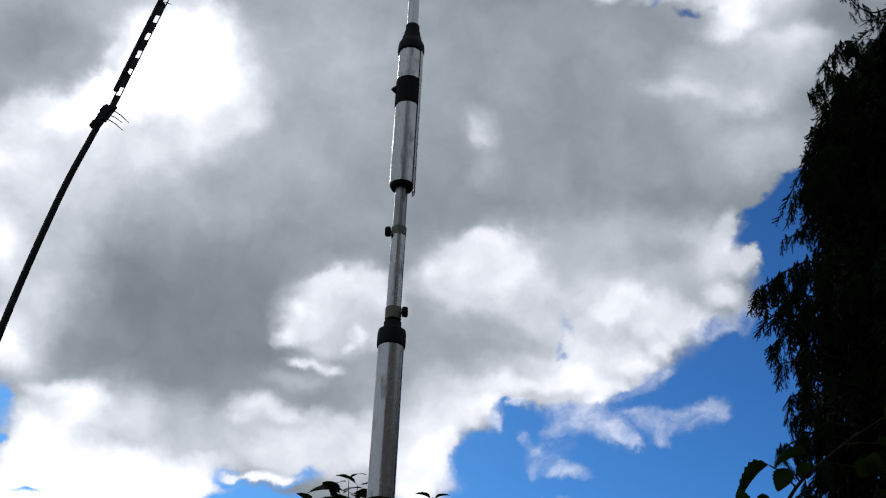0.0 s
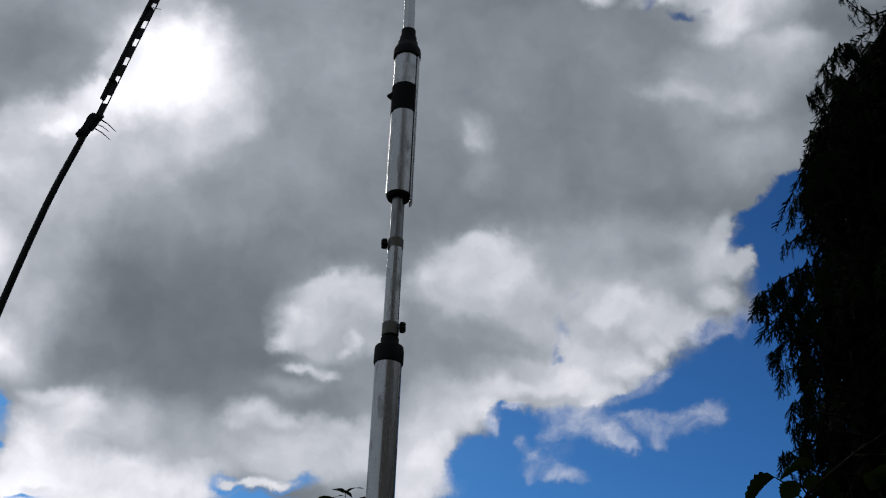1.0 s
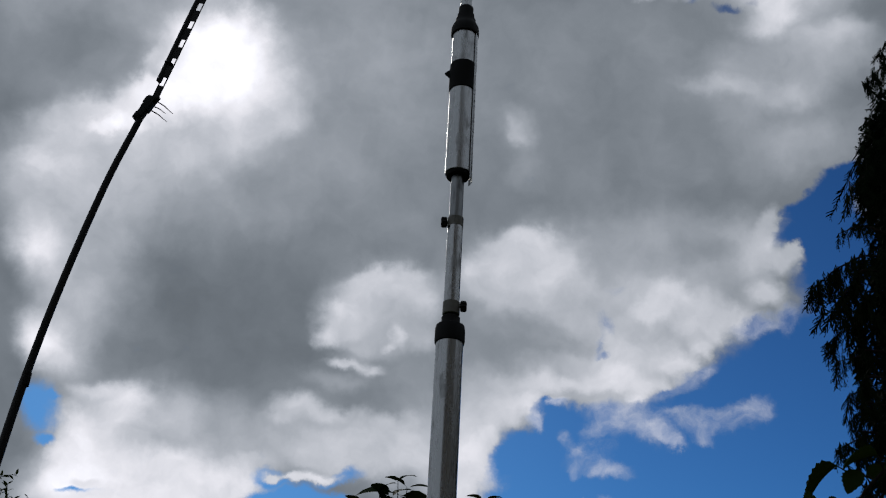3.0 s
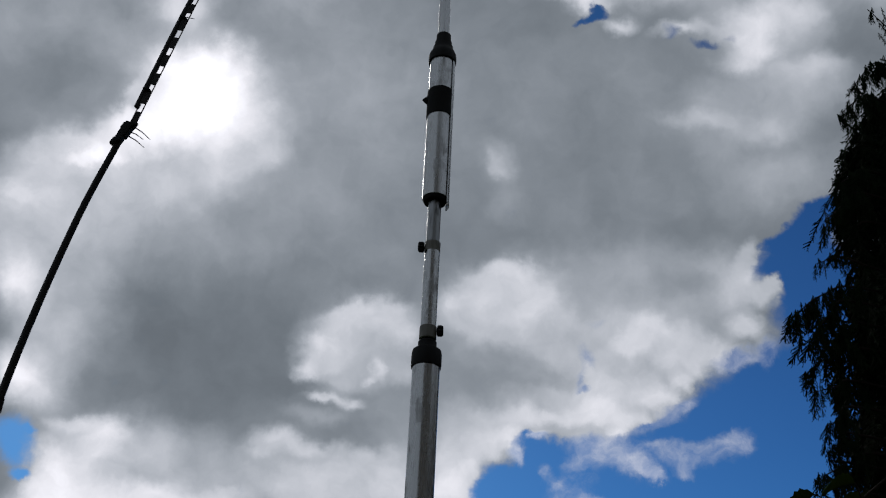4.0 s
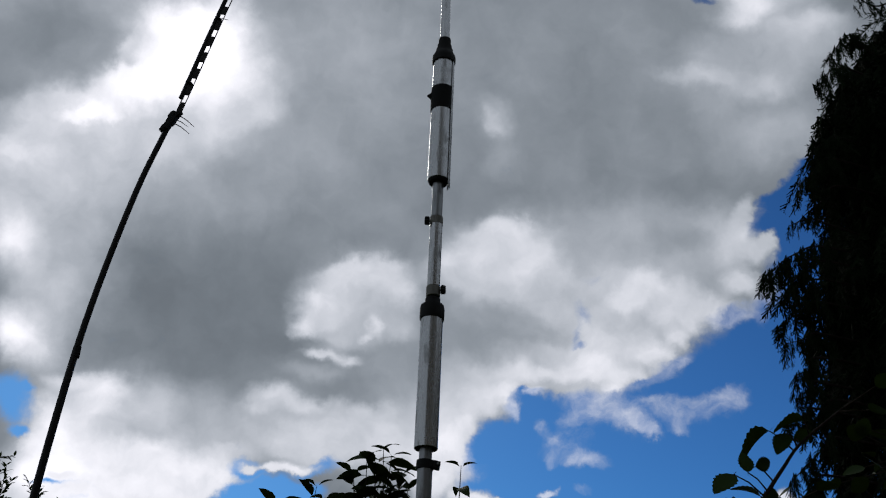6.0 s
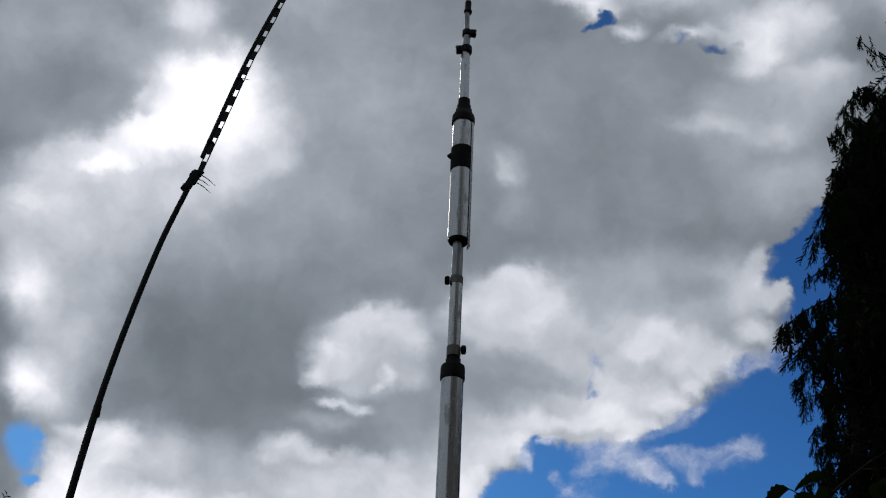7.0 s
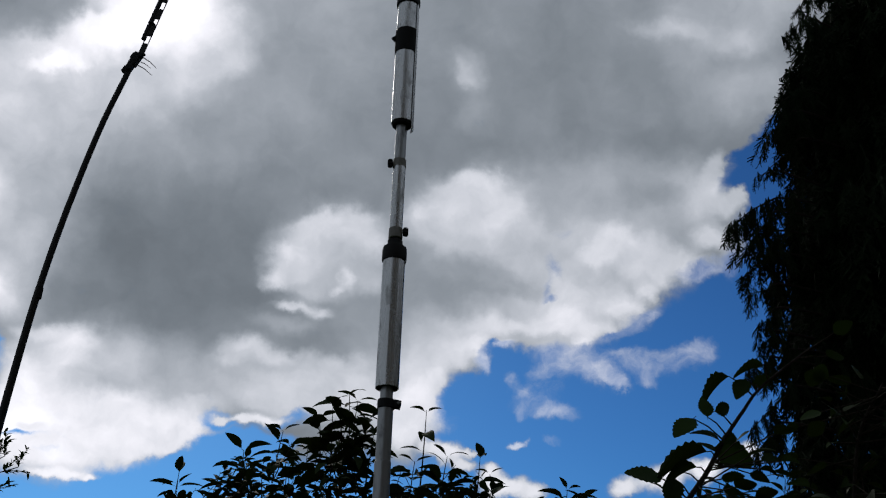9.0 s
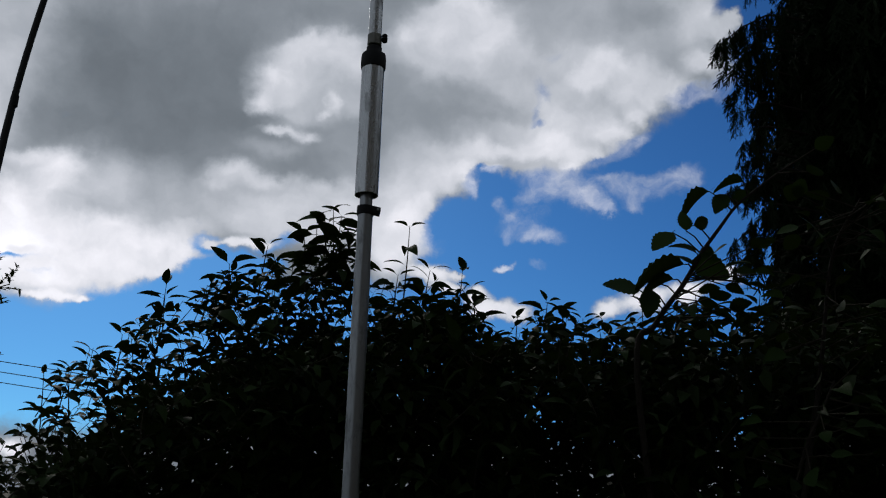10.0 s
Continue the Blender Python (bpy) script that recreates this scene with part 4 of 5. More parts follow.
# ---------------------------------------------------------------- hedge of leafy shrubs
# outline of the hedge's top against the sky, x and height, 4.1 m from the eye
CREST = [(-2.6, 1.40), (-1.9, 1.72), (-1.45, 1.98), (-1.32, 2.20), (-1.20, 2.38), (-1.05, 2.47), (-0.95, 2.55), (-0.88, 2.66), (-0.83, 2.66), (-0.76, 2.61), (-0.64, 2.76),
         (-0.50, 2.85), (-0.42, 2.82), (-0.35, 2.84), (-0.26, 2.93), (-0.18, 2.88), (-0.06, 2.73), (0.03, 2.75), (0.16, 2.77), (0.29, 2.74), (0.36, 2.60), (0.47, 2.59),
         (0.62, 2.67), (0.76, 2.62), (0.91, 2.64), (1.05, 2.69), (1.36, 2.70), (1.95, 2.72), (2.6, 2.75), (3.4, 2.7)]
EYE_Y, EYE_Z = -2.11, 1.54


def crest(x):
    for a, b in zip(CREST, CREST[1:]):
        if x <= b[0]:
            return a[1] + (b[1] - a[1]) * (x - a[0]) / (b[0] - a[0])
    return CREST[-1][1]


def spot(x, y, z):
    """The place at depth y that lines up with (x, 2, z)."""
    f = (y - EYE_Y) / (2.0 - EYE_Y)
    return Vector((0.11 + (x - 0.11) * f, y, EYE_Z + (z - EYE_Z) * f))


def build_shrub(seed, x0, x1, shoots, tall, label):
    g = Growth(seed)
    rng = g.rng
    mid = (x0 + x1) / 2
    base = Vector((mid * 1.0, 2.1, 0))
    plant = thing("shrub", (0, 0, 0), label, "shrub", "hedge shrubs")
    # main stems from the ground
    for i in range(7):
        x = rng.uniform(x0, x1)
        top = spot(x, rng.uniform(1.8, 2.4), crest(x) - rng.uniform(0.25, 0.5))
        foot = base + Vector((rng.uniform(-0.15, 0.15), rng.uniform(-0.12, 0.12), 0))
        knee = foot.lerp(top, 0.5) + Vector((rng.uniform(-0.1, 0.1), rng.uniform(-0.1, 0.1), 0.1))
        part("stem", sweep(smooth_line([foot, knee, top], 5), [0.016 - 0.0011 * j for j in range(11)], 7), BARK, plant)
    # leafy shoots in all depths, thinner towards the ground
    for i in range(int(shoots * (1.95 if x1 < 0 else 2.2))):
        x, y = rng.uniform(x0 - 0.06, x1 + 0.06), rng.choice((rng.uniform(1.45, 2.1), rng.uniform(1.7, 3.0)))
        c = crest(x) - 0.02
        drop = (0.29 if x < -0.05 else 0.10) + rng.random() ** 1.1 * (c - 1.25)
        long = rng.uniform(0.14, 0.28)
        tip = spot(x, y, c - drop + rng.uniform(-0.05, 0.025))
        way = Vector((rng.uniform(-1.0, 1.0), rng.uniform(-1.1, 0.5), rng.uniform(0.35, 1.0))).normalized()
        g.shoot(tip - way * long, way, long, rng.randrange(4, 7), rng.uniform(0.066, 0.104) * (0.9 if x1 < 0 else 1.0), 0.0022)
    # a looser leafy fringe along the crest
    for i in range(int((165 if x1 < 0.5 else 135) * (x1 - x0))):
        x, y = rng.uniform(x0, x1), rng.uniform(1.65, 2.4)
        long = rng.uniform(0.12, 0.22)
        tip = spot(x, y, crest(x) + 0.02 - rng.random() ** 1.15 * (0.50 if x < -0.05 else 0.30))
        way = Vector((rng.uniform(-0.7, 0.7), rng.uniform(-0.6, 0.4), 1.0)).normalized()
        g.shoot(tip - way * long, way, long, rng.randrange(3, 6), rng.uniform(0.060, 0.094), 0.0022)
    # tall single shoots above the crest
    for x, z, long, pairs, size in tall:
        y = 1.95
        tip = spot(x, y, z)
        way = Vector((rng.uniform(-0.12, 0.12), -0.05, 1.0)).normalized()
        g.shoot(tip - way * long, way, long, pairs, size * 1.12, 0.0032, 0.3, 0.05, 0.6)
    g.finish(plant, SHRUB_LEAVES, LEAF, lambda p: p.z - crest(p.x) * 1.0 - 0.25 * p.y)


build_shrub(11, -2.5, -1.15, 680, [(-1.277, 2.35, 0.30, 3, 0.075), (-1.19, 2.36, 0.2, 4, 0.08)], "dark green leafy shrub sloping low at the hedge end")
build_shrub(12, -1.15, -0.42, 500, [(-1.0, 2.50, 0.22, 4, 0.09), (-0.87, 2.70, 0.26, 5, 0.09), (-0.70, 2.72, 0.2, 4, 0.08), (-0.63, 2.80, 0.18, 3, 0.10), (-0.49, 2.88, 0.2, 5, 0.085)],
            "dark green broad shrub with dense glossy leaves")
build_shrub(13, -0.42, 0.33, 400, [(-0.24, 3.05, 0.34, 6, 0.115), (-0.30, 2.99, 0.28, 5, 0.11), (-0.20, 3.02, 0.26, 5, 0.10), (-0.16, 2.95, 0.25, 4, 0.10), (-0.25, 2.92, 0.2, 4, 0.10), (-0.34, 2.95, 0.24, 5, 0.10), (-0.27, 2.98, 0.26, 5, 0.11), (-0.13, 2.88, 0.22, 5, 0.09),
                                  (0.078, 2.985, 0.30, 4, 0.092), (0.03, 2.78, 0.2, 4, 0.10), (0.15, 2.80, 0.2, 4, 0.10), (0.29, 2.80, 0.2, 3, 0.085), (0.33, 2.74, 0.16, 3, 0.08)],
            "dark green shrub with tall upright shoots")
build_shrub(14, 0.33, 1.1, 400, [(0.62, 2.69, 0.2, 5, 0.085), (0.68, 2.67, 0.2, 4, 0.08), (0.76, 2.63, 0.2, 4, 0.08), (0.50, 2.62, 0.18, 4, 0.08), (1.0, 2.70, 0.2, 5, 0.07)],
            "dark green clipped-looking shrub of even height")
build_shrub(15, 1.1, 2.1, 480, [(1.2, 2.74, 0.2, 5, 0.08), (1.45, 2.76, 0.22, 5, 0.085), (1.75, 2.8, 0.2, 5, 0.08)], "dark green shrub tangled beneath the conifer")
build_shrub(16, 2.1, 3.3, 330, [], "dark green shrub in the conifer's shade")


# ---------------------------------------------------------------- broad-leaved sapling in front of the hedge
def build_sapling():
    plant = thing("hazel_sapling", (1.05, 1.4, 0), "broad-leaved sapling with toothed, insect-holed leaves on arching stems", "sapling")
    o = Vector((1.05, 1.4, 0))
    stems = [[(1.05, 1.4, 0), (0.95, 1.42, 1.2), (0.84, 1.40, 2.28), (0.905, 1.40, 2.458), (1.002, 1.40, 2.597), (1.070, 1.40, 2.712), (1.141, 1.40, 2.812), (1.218, 1.40, 2.908), (1.402, 1.40, 3.058)],
             [(1.05, 1.4, 0), (1.30, 1.45, 1.5), (1.45, 1.42, 2.3), (1.52, 1.40, 2.72), (1.62, 1.36, 2.92)],
             [(1.05, 1.4, 0), (1.20, 1.30, 1.2), (1.28, 1.25, 1.9), (1.42, 1.22, 2.25)]]
    rng = random.Random(21)
    for s in stems:
        pts = smooth_line([Vector(p) - o for p in s], 6)
        n = len(pts)
        part("stem", sweep(pts, [0.013 * (1 - 0.72 * i / n) for i in range(n)], 8), BARK, plant)
    # x, z of the leaf's foot, length, direction in degrees from +x, roll, kind
    big = [
        (0.856, 2.575, 0.113, 171, 12, 3),
        (1.008, 2.668, 0.179, -164, 50, 2),
        (1.037, 2.687, 0.127, -20, 35, 1),
        (0.971, 2.615, 0.121, -163, 55, 2),
        (0.892, 2.568, 0.083, -102, 8, 0),
        (0.970, 2.779, 0.094, -138, 15, 3),
        (1.012, 2.781, 0.068, 94, 12, 0),
        (1.042, 2.805, 0.065, 21, 50, 1),
        (1.046, 2.699, 0.086, 151, 30, 1),
        (1.068, 2.722, 0.062, 2, 40, 1),
        (1.107, 2.940, 0.134, -146, 62, 2),
        (1.158, 2.925, 0.076, -122, 8, 0),
        (1.219, 2.967, 0.100, -173, 55, 2),
        (1.035, 2.667, 0.063, 138, 25, 0),
        (0.927, 2.603, 0.072, -145, 50, 1),
        (1.193, 2.918, 0.067, 24, 45, 1),
    ]
    twigs = bmesh.new()
    for x, z, long, turn, roll, kind in big:
        a = radians(turn)
        out = Vector((math.cos(a), rng.uniform(-0.25, 0.25), math.sin(a)))
        foot = Vector((x, 1.39 + rng.uniform(-0.03, 0.03), z)) - o
        # face the leaf towards the camera
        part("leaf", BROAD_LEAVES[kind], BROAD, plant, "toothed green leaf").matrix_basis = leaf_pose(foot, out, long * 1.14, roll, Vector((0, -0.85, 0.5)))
        near = min((p for s in stems for p in smooth_line([Vector(q) - o for q in s], 12)), key=lambda p: (p - foot).length)
        sweep([near, near.lerp(foot, 0.5) + Vector((0, 0, 0.01)), foot], [0.0032, 0.0026, 0.002], 5, twigs)
    for i in range(110):
        s = stems[rng.choice((0, 1, 1, 1, 2, 2))]
        line = smooth_line([Vector(q) - o for q in s], 12)
        p = line[int(len(line) * rng.uniform(0.5, 0.98))]
        if s is stems[0] and p.z < 3:
            p = line[int(len(line) * rng.uniform(0.35, 0.55))]
        a = rng.uniform(0, math.tau)
        out = Vector((math.cos(a), -abs(math.sin(a)) * 0.8 + 0.15, rng.uniform(-0.5, 0.4)))
        if s is stems[0]:
            out.x = abs(out.x)
        foot = p + out.normalized() * rng.uniform(0.05, 0.26)
        sweep([p, foot], [0.003, 0.002], 4, twigs)
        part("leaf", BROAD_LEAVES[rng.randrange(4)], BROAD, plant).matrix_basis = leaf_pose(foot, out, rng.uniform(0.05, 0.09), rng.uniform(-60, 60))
    tagged(part("twig_growth", twigs, TWIG, plant), kind="stuff")


build_sapling()


# ---------------------------------------------------------------- conifer
def spray_mesh(name, seed, sprigs, twigs, wide):
    """A hanging frond of scale leaves: a stem with alternate side sprigs, each with a few twiglets. Hangs along -z, length 1."""
    rng = random.Random(seed)
    bm = bmesh.new()

    def strip(a, b, w0, w1):
        d = (b - a).normalized()
        n = d.cross(Vector((rng.uniform(-0.5, 0.5), 1, 0))).normalized()
        q = [bm.verts.new(v) for v in (a - n * w0, a + n * w0, b + n * w1, b - n * w1)]
        bm.faces.new(q)

    line = [Vector((0.10 * math.sin(2.2 * t + seed) * t, 0.06 * t * math.cos(seed), -t)) for t in [i / 5 for i in range(6)]]
    for a, b in zip(line, line[1:]):
        strip(a, b, wide * 1.1, wide)
    side = 1
    for i in range(sprigs):
        t = 0.03 + 0.95 * i / sprigs
        j = min(4, int(t * 5))
        p = line[j].lerp(line[j + 1], t * 5 - j)
        reach = (0.22 - 0.13 * t) * rng.uniform(0.6, 1.3)
        e = p + Vector((side * reach, rng.uniform(-0.14, 0.14), -reach * rng.uniform(0.9, 2.3)))
        strip(p, e, wide, wide * 0.45)
        for f in range(twigs):
            q = p.lerp(e, (f + 0.7) / (twigs + 0.4))
            g = reach * rng.uniform(0.3, 0.6) * (1.2 - 0.5 * f / twigs)
            strip(q, q + Vector((side * g * rng.uniform(-0.4, 0.9), rng.uniform(-0.06, 0.06), -g)), wide * 0.85, wide * 0.35)
        side = -side
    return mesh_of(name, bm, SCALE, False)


SPRAYS = [spray_mesh("spray", s, 20, 4, 0.021) for s in range(7)]
PLAIN_SPRAYS = [spray_mesh("spray", s, 8, 1, 0.034) for s in range(7)]
# how far the crown reaches towards -x at each height
CROWN = [(0.0, 2.75), (3.0, 2.70), (4.1, 2.78), (4.5, 2.76), (5.0, 2.86), (5.4, 2.80), (5.75, 2.78), (6.0, 2.80), (6.4, 2.98), (6.9, 3.08), (7.2, 3.16), (7.6, 3.22), (8.2, 3.46), (8.6, 3.68),
         (9.1, 4.10), (9.6, 4.36), (9.9, 4.75), (10.4, 5.25)]
TRUNK = Vector((5.3, 6.7, 0))


def crown_edge(z):
    for a, b in zip(CROWN, CROWN[1:]):
        if z <= b[0]:
            return a[1] + (b[1] - a[1]) * (z - a[0]) / (b[0] - a[0])
    return CROWN[-1][1]


def build_conifer():
    tree = thing("conifer", TRUNK, "tall dark conifer with drooping feathery sprays", "tree")
    part("trunk", sweep([(0, 0, -0.72), (0.03, 0.02, 3), (-0.02, 0, 6), (0.02, 0.03, 8.5), (0, 0, 10.3)], [0.21, 0.17, 0.13, 0.08, 0.02], 14), BARK, tree)
    rng = random.Random(31)
    limbs, sprays = [], []

    def bough(z, a, reach, lift, fall, count, size, tip=None):
        foot = Vector((0, 0, z))
        out = Vector((math.cos(a), math.sin(a), 0))
        end = foot + out * reach + Vector((0, 0, lift - fall)) if tip is None else Vector(tip) - TRUNK
        mid = foot.lerp(end, 0.55) + Vector((0, 0, lift * 0.6 + 0.08))
        line = smooth_line([foot, mid, end], 6)
        limbs.append((line, 0.004 + 0.0035 * reach))
        for i in range(count):
            f = 0.30 + 0.70 * ((i + rng.random()) / count) ** 0.8
            n = min(len(line) - 2, int(f * (len(line) - 1)))
            q = line[n].lerp(line[n + 1], min(1.0, f * (len(line) - 1) - n))
            p = q + Vector((rng.gauss(0, 0.10), rng.gauss(0, 0.10), rng.gauss(0, 0.05))) * (1.25 - f)
            long = size * rng.uniform(0.6, 1.3) * (1.15 - 0.45 * f)
            m = Matrix.Translation(p) @ Matrix.Rotation(rng.uniform(0, math.tau), 4, "Z") @ Matrix.Rotation(rng.gauss(0, 0.35), 4, "X") @ Matrix.Diagonal((long, long, long, 1))
            sprays.append((rng.randrange(len(SPRAYS)), m))
        return line

    for i in range(520):
        z = 0.6 + 9.2 * ((i + rng.random()) / 520)
        a = rng.uniform(0, math.tau)
        if rng.random() < 0.5:
            a = rng.uniform(math.radians(150), math.radians(275))
        edge = TRUNK.x - crown_edge(max(0, z - 0.2)) - (0.13 if z < 7.8 else 0.04)
        bough(z + 0.25, a, (edge - (0.12 if z < 7.4 else 0.0)) * rng.uniform(0.66, 0.96), rng.uniform(0.05, 0.35), rng.uniform(0.35, 0.85), 26, 0.36)
    # dense inner growth near the outline that faces the camera
    for i in range(2600):
        z = rng.uniform(3.0, 9.7)
        a = math.radians(rng.uniform(165, 262))
        edge = (TRUNK.x - crown_edge(z) - (0.12 if z < 7.8 else 0.0)) * rng.uniform(0.40, 0.90 if z < 7.4 else 0.97)
        p = Vector((math.cos(a) * edge, math.sin(a) * edge, z + 0.15))
        m = Matrix.Translation(p) @ Matrix.Rotation(rng.uniform(0, math.tau), 4, "Z") @ Matrix.Rotation(rng.gauss(0, 0.4), 4, "X") @ Matrix.Diagonal((0.46, 0.46, 0.42, 1))
        sprays.append((rng.randrange(len(SPRAYS)), m))
    for i in range(2200):
        z = rng.uniform(3.0, 9.6)
        a = math.radians(rng.uniform(172, 255))
        edge = (TRUNK.x - crown_edge(z) - (0.16 if z < 7.4 else 0.02)) * rng.uniform(0.74, 0.93 if z < 7.4 else 0.98)
        m = Matrix.Translation((math.cos(a) * edge, math.sin(a) * edge, z + 0.12)) @ Matrix.Rotation(rng.uniform(0, math.tau), 4, "Z") @ Matrix.Rotation(rng.gauss(0, 0.4), 4, "X") @ Matrix.Diagonal((0.36, 0.36, 0.34, 1))
        sprays.append((rng.randrange(len(SPRAYS)), m))
    # uneven boughs along the crown's side towards the camera
    for i in range(90):
        z = 3.6 + 6.1 * (i + rng.random()) / 90
        a = math.radians(rng.uniform(176, 238))
        edge = TRUNK.x - crown_edge(z)
        bough(z + 0.12, a, edge * rng.uniform(0.80, 0.94 if z < 7.4 else 1.0), rng.uniform(0.1, 0.3), rng.uniform(0.3, 0.6), 22, 0.27)
    # boughs that arch out of the crown and droop at the tip: x and z of the root, the bend and the tip, hanging sprays, their length
    arching = [
        ((3.33, 6.53), (3.06, 6.67), (2.83, 6.58), 9, 0.17), ((3.31, 6.37), (2.88, 6.34), (2.54, 6.04), 22, 0.30),
        ((3.20, 6.23), (2.90, 6.14), (2.69, 5.86), 16, 0.30), ((3.19, 5.82), (2.88, 5.79), (2.64, 5.62), 14, 0.26),
        ((3.12, 5.51), (2.87, 5.51), (2.63, 5.41), 13, 0.22), ((3.07, 5.31), (2.86, 5.25), (2.68, 5.14), 10, 0.22),
        ((3.04, 5.10), (2.86, 5.08), (2.70, 4.98), 11, 0.20), ((3.01, 4.89), (2.78, 4.85), (2.56, 4.74), 13, 0.20),
        ((3.43, 7.22), (3.18, 7.18), (2.96, 6.98), 14, 0.26), ((3.52, 7.47), (3.32, 7.49), (3.13, 7.35), 12, 0.24),
        ((3.75, 8.28), (3.49, 8.33), (3.27, 8.14), 15, 0.26), ((3.84, 8.56), (3.71, 8.75), (3.47, 8.51), 12, 0.20),
        ((4.35, 9.13), (3.98, 9.18), (3.71, 9.42), 12, 0.20), ((4.46, 9.65), (4.27, 9.81), (4.08, 9.72), 12, 0.20),
        ((3.91, 8.55), (3.68, 8.75), (3.43, 8.48), 14, 0.22), ((3.15, 4.94), (2.92, 4.88), (2.68, 4.68), 12, 0.22),
        ((3.08, 4.65), (2.84, 4.54), (2.60, 4.32), 14, 0.24), ((3.00, 4.36), (2.77, 4.26), (2.56, 4.07), 14, 0.24),
        ((3.44, 6.95), (3.19, 6.88), (2.98, 6.71), 9, 0.20), ((3.19, 6.04), (2.97, 5.98), (2.77, 5.78), 12, 0.26),
    ]
    for root, bend, tip, n, long in arching:
        foot = Vector((0.0, 0.0, root[1] - 0.15))
        line = smooth_line([foot] + [Vector((p[0], 6.0 + rng.uniform(-0.08, 0.08), p[1])) - TRUNK for p in (root, bend, tip)], 6)
        limbs.append((line, 0.016))
        outer = line[6:]
        for i in range(n * 2):
            f = ((i + rng.random()) / (n * 2)) ** 0.85 * (len(outer) - 1.01)
            p = outer[int(f)].lerp(outer[int(f) + 1], f - int(f)) + Vector((rng.gauss(0, 0.02), rng.gauss(0, 0.05), 0.02))
            size = long * rng.uniform(0.45, 1.1)
            m = Matrix.Translation(p) @ Matrix.Rotation(rng.choice((0, math.pi)) + rng.gauss(0, 0.5), 4, "Z") @ Matrix.Rotation(rng.uniform(-0.1, 0.5), 4, "Y") @ Matrix.Diagonal((size * 0.8, size * 0.8, size, 1))
            sprays.append((rng.randrange(len(SPRAYS)), m))
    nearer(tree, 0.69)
    wood = bmesh.new()
    for i, (line, r) in enumerate(limbs):
        radii = [r * (1 - 0.85 * j / len(line)) for j in range(len(line))]
        if i >= len(limbs) - len(arching):
            part("limb", sweep(line, radii, 6), BARK, tree)
        else:
            sweep(line, radii, 4, wood)
    tagged(part("limb_growth", wood, BARK, tree), kind="stuff")
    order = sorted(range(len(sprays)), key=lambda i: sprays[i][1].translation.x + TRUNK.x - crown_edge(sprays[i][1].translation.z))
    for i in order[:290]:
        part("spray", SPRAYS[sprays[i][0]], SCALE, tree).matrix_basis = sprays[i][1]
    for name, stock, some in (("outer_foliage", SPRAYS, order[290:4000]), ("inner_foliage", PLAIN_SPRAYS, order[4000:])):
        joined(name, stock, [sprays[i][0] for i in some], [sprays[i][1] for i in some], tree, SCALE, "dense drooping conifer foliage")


build_conifer()


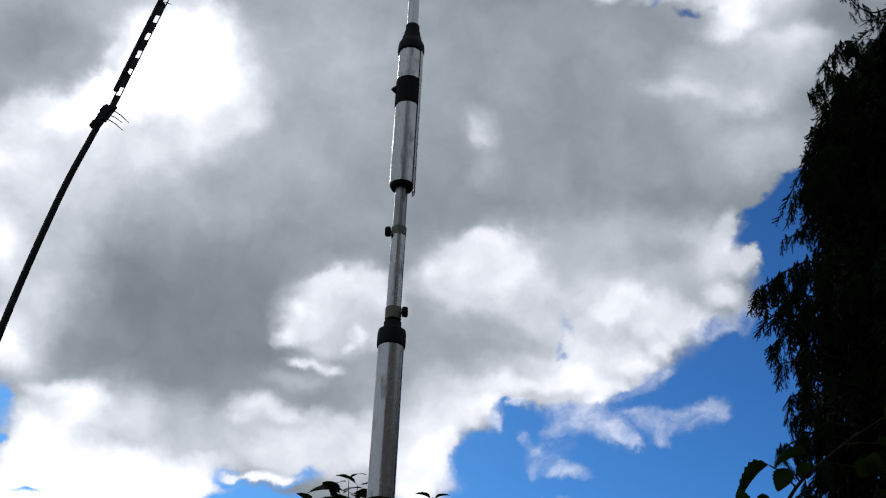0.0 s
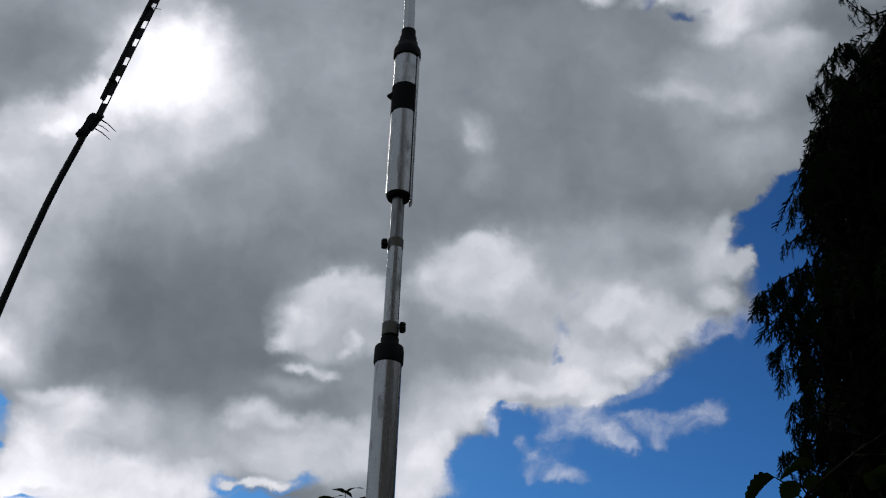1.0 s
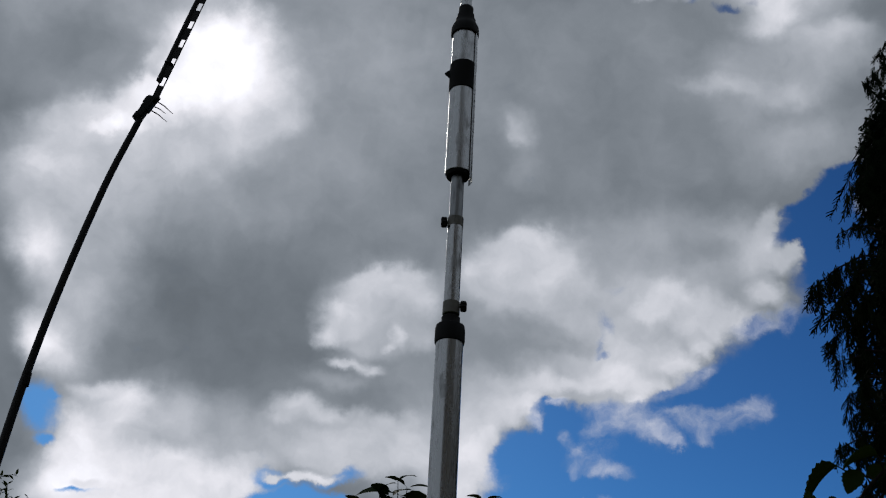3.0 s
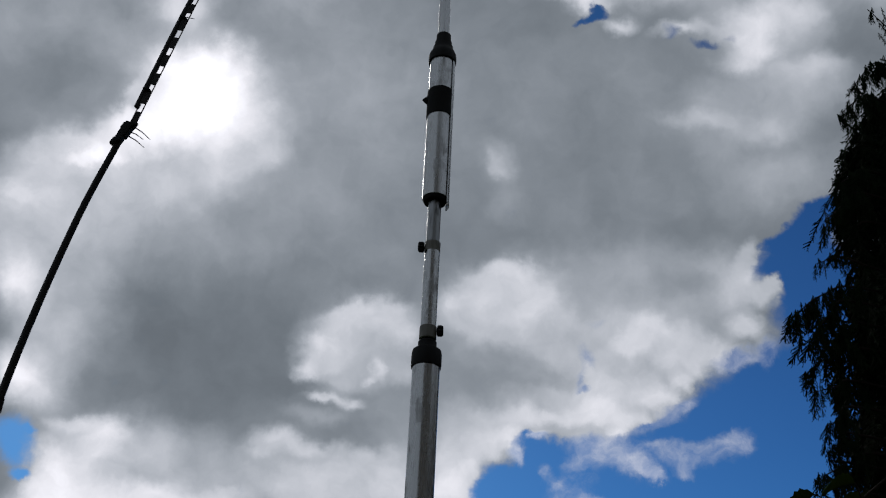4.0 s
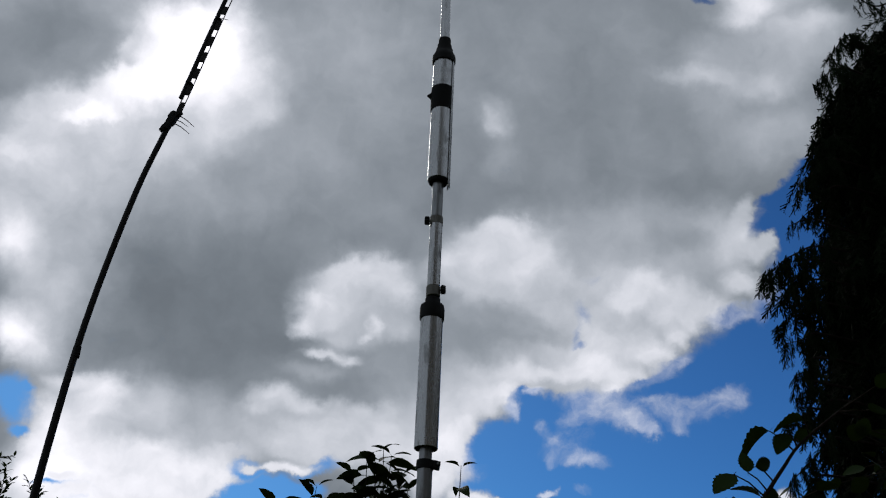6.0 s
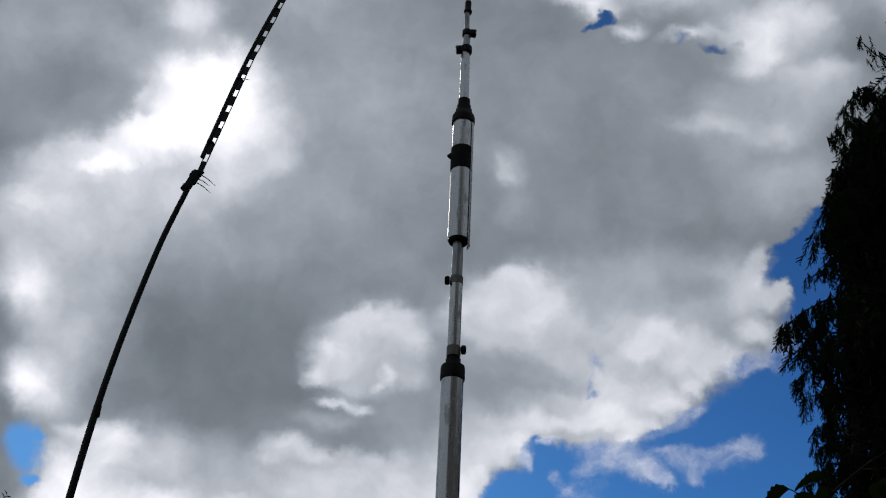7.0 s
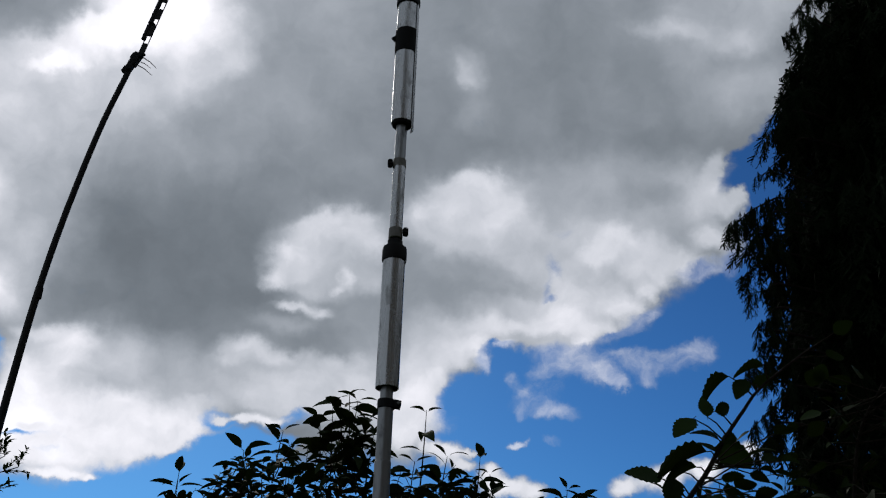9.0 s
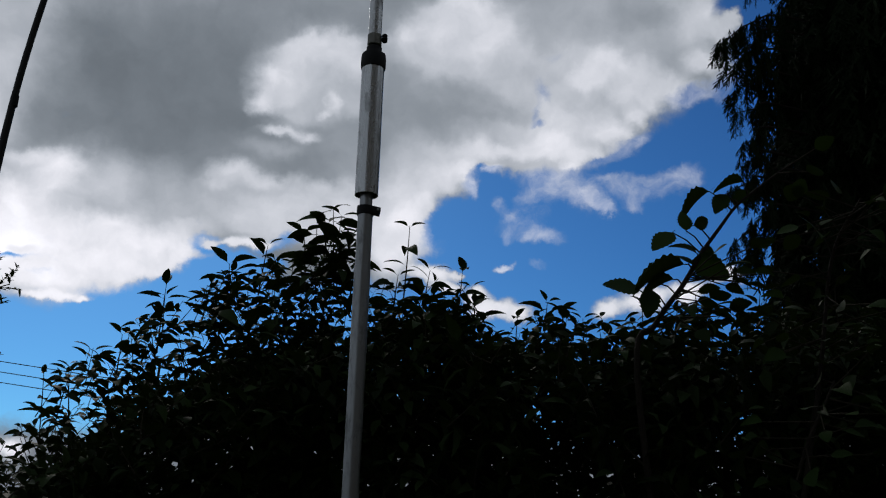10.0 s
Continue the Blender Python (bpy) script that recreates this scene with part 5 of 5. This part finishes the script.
# ---------------------------------------------------------------- small-leaved tree beyond the hedge's low end
def build_small_tree():
    o = Vector((-4.6, 6.2, 0))
    tree = thing("small_tree", o, "slender tree with small narrow leaves on arching twigs", "tree")
    part("trunk", sweep([(0, 0, 0), (0.05, 0, 1.6), (0.0, 0.05, 3.2), (0.1, 0, 5.0)], [0.07, 0.055, 0.04, 0.012], 10), BARK, tree)
    rng = random.Random(41)
    g = Growth(42)
    aims = [(-3.00, 6.0, 3.80), (-3.12, 6.0, 3.88), (-2.99, 6.0, 3.25), (-3.06, 6.0, 2.96), (-3.42, 6.0, 3.98), (-3.65, 6.0, 4.25), (-3.16, 6.0, 3.60), (-3.2, 6.0, 3.3), (-3.3, 6.0, 2.8), (-3.0, 5.9, 2.6)]
    aims += [(o.x + math.cos(a) * 1.3, o.y + math.sin(a) * 1.3, rng.uniform(2.4, 5.2)) for a in [rng.uniform(1.9, 4.9) for i in range(22)]]
    for i, aim in enumerate(aims):
        end = Vector(aim) - o
        foot = Vector((0.03, 0, end.z - rng.uniform(0.5, 1.1)))
        line = smooth_line([foot, foot.lerp(end, 0.5) + Vector((0, 0, 0.12)), end], 7)
        part("branch", sweep(line, [0.016 - 0.0009 * j for j in range(len(line))], 6), BARK, tree)
        for s in range(17):
            p = line[rng.randrange(len(line) // 2, len(line))]
            way = (end - foot).normalized() * 0.8 + Vector((rng.uniform(-0.9, 0.6), rng.uniform(-0.6, 0.6), rng.uniform(-0.3, 0.9)))
            way.normalize()
            long = rng.uniform(0.10, 0.26)
            q = p + way * long
            if q.x + o.x > -2.93:
                continue
            sweep([p, p.lerp(q, 0.5) + Vector((0, 0, 0.01)), q], [0.003, 0.0024, 0.0012], 4, g.fine)
            for t in range(17):
                a = rng.uniform(0, math.tau)
                out = way + Vector((math.cos(a), math.sin(a), rng.uniform(-0.5, 0.7))) * 0.9
                g.leaves.append((rng.randrange(2), leaf_pose(p.lerp(q, (t + 0.6) / 17), out, rng.uniform(0.042, 0.066), rng.uniform(-40, 40))))
    g.finish(tree, SMALL_LEAVES, SMALL, lambda p: p.x)


build_small_tree()


# ---------------------------------------------------------------- overhead lines far behind
def build_lines():
    for x, y in ((-27.0, 25.0), (14.0, 25.0)):
        pole = thing("utility_pole", (x, y, 0), "tarred wooden utility pole with a crossarm", "utility pole", "utility poles")
        part("shaft", sweep([(0, 0, 0), (0, 0, 9.6 if x < 0 else 5.2)], [0.13, 0.09], 14), BARK, pole)
        part("crossarm", block((0.10, 1.4, 0.10), 0.01, (0, 0, 9.2 if x < 0 else 4.4)), BARK, pole)
    for i, dz in enumerate((0.0, -0.215, -0.43)):
        pts = []
        for j in range(25):
            t = j / 24
            x = -27.0 + 41.0 * t
            z = 9.28 + dz - 4.82 * t - 0.55 * 4 * t * (1 - t) * 0.5
            pts.append((x, 25.0 + (i - 1) * 0.3, z))
        bm = sweep(pts, 0.011, 6)
        tagged(new("overhead_line", mesh_of("overhead_line", bm, CABLE)), "thin dark overhead line sagging between poles", "cable", "overhead lines")


build_lines()
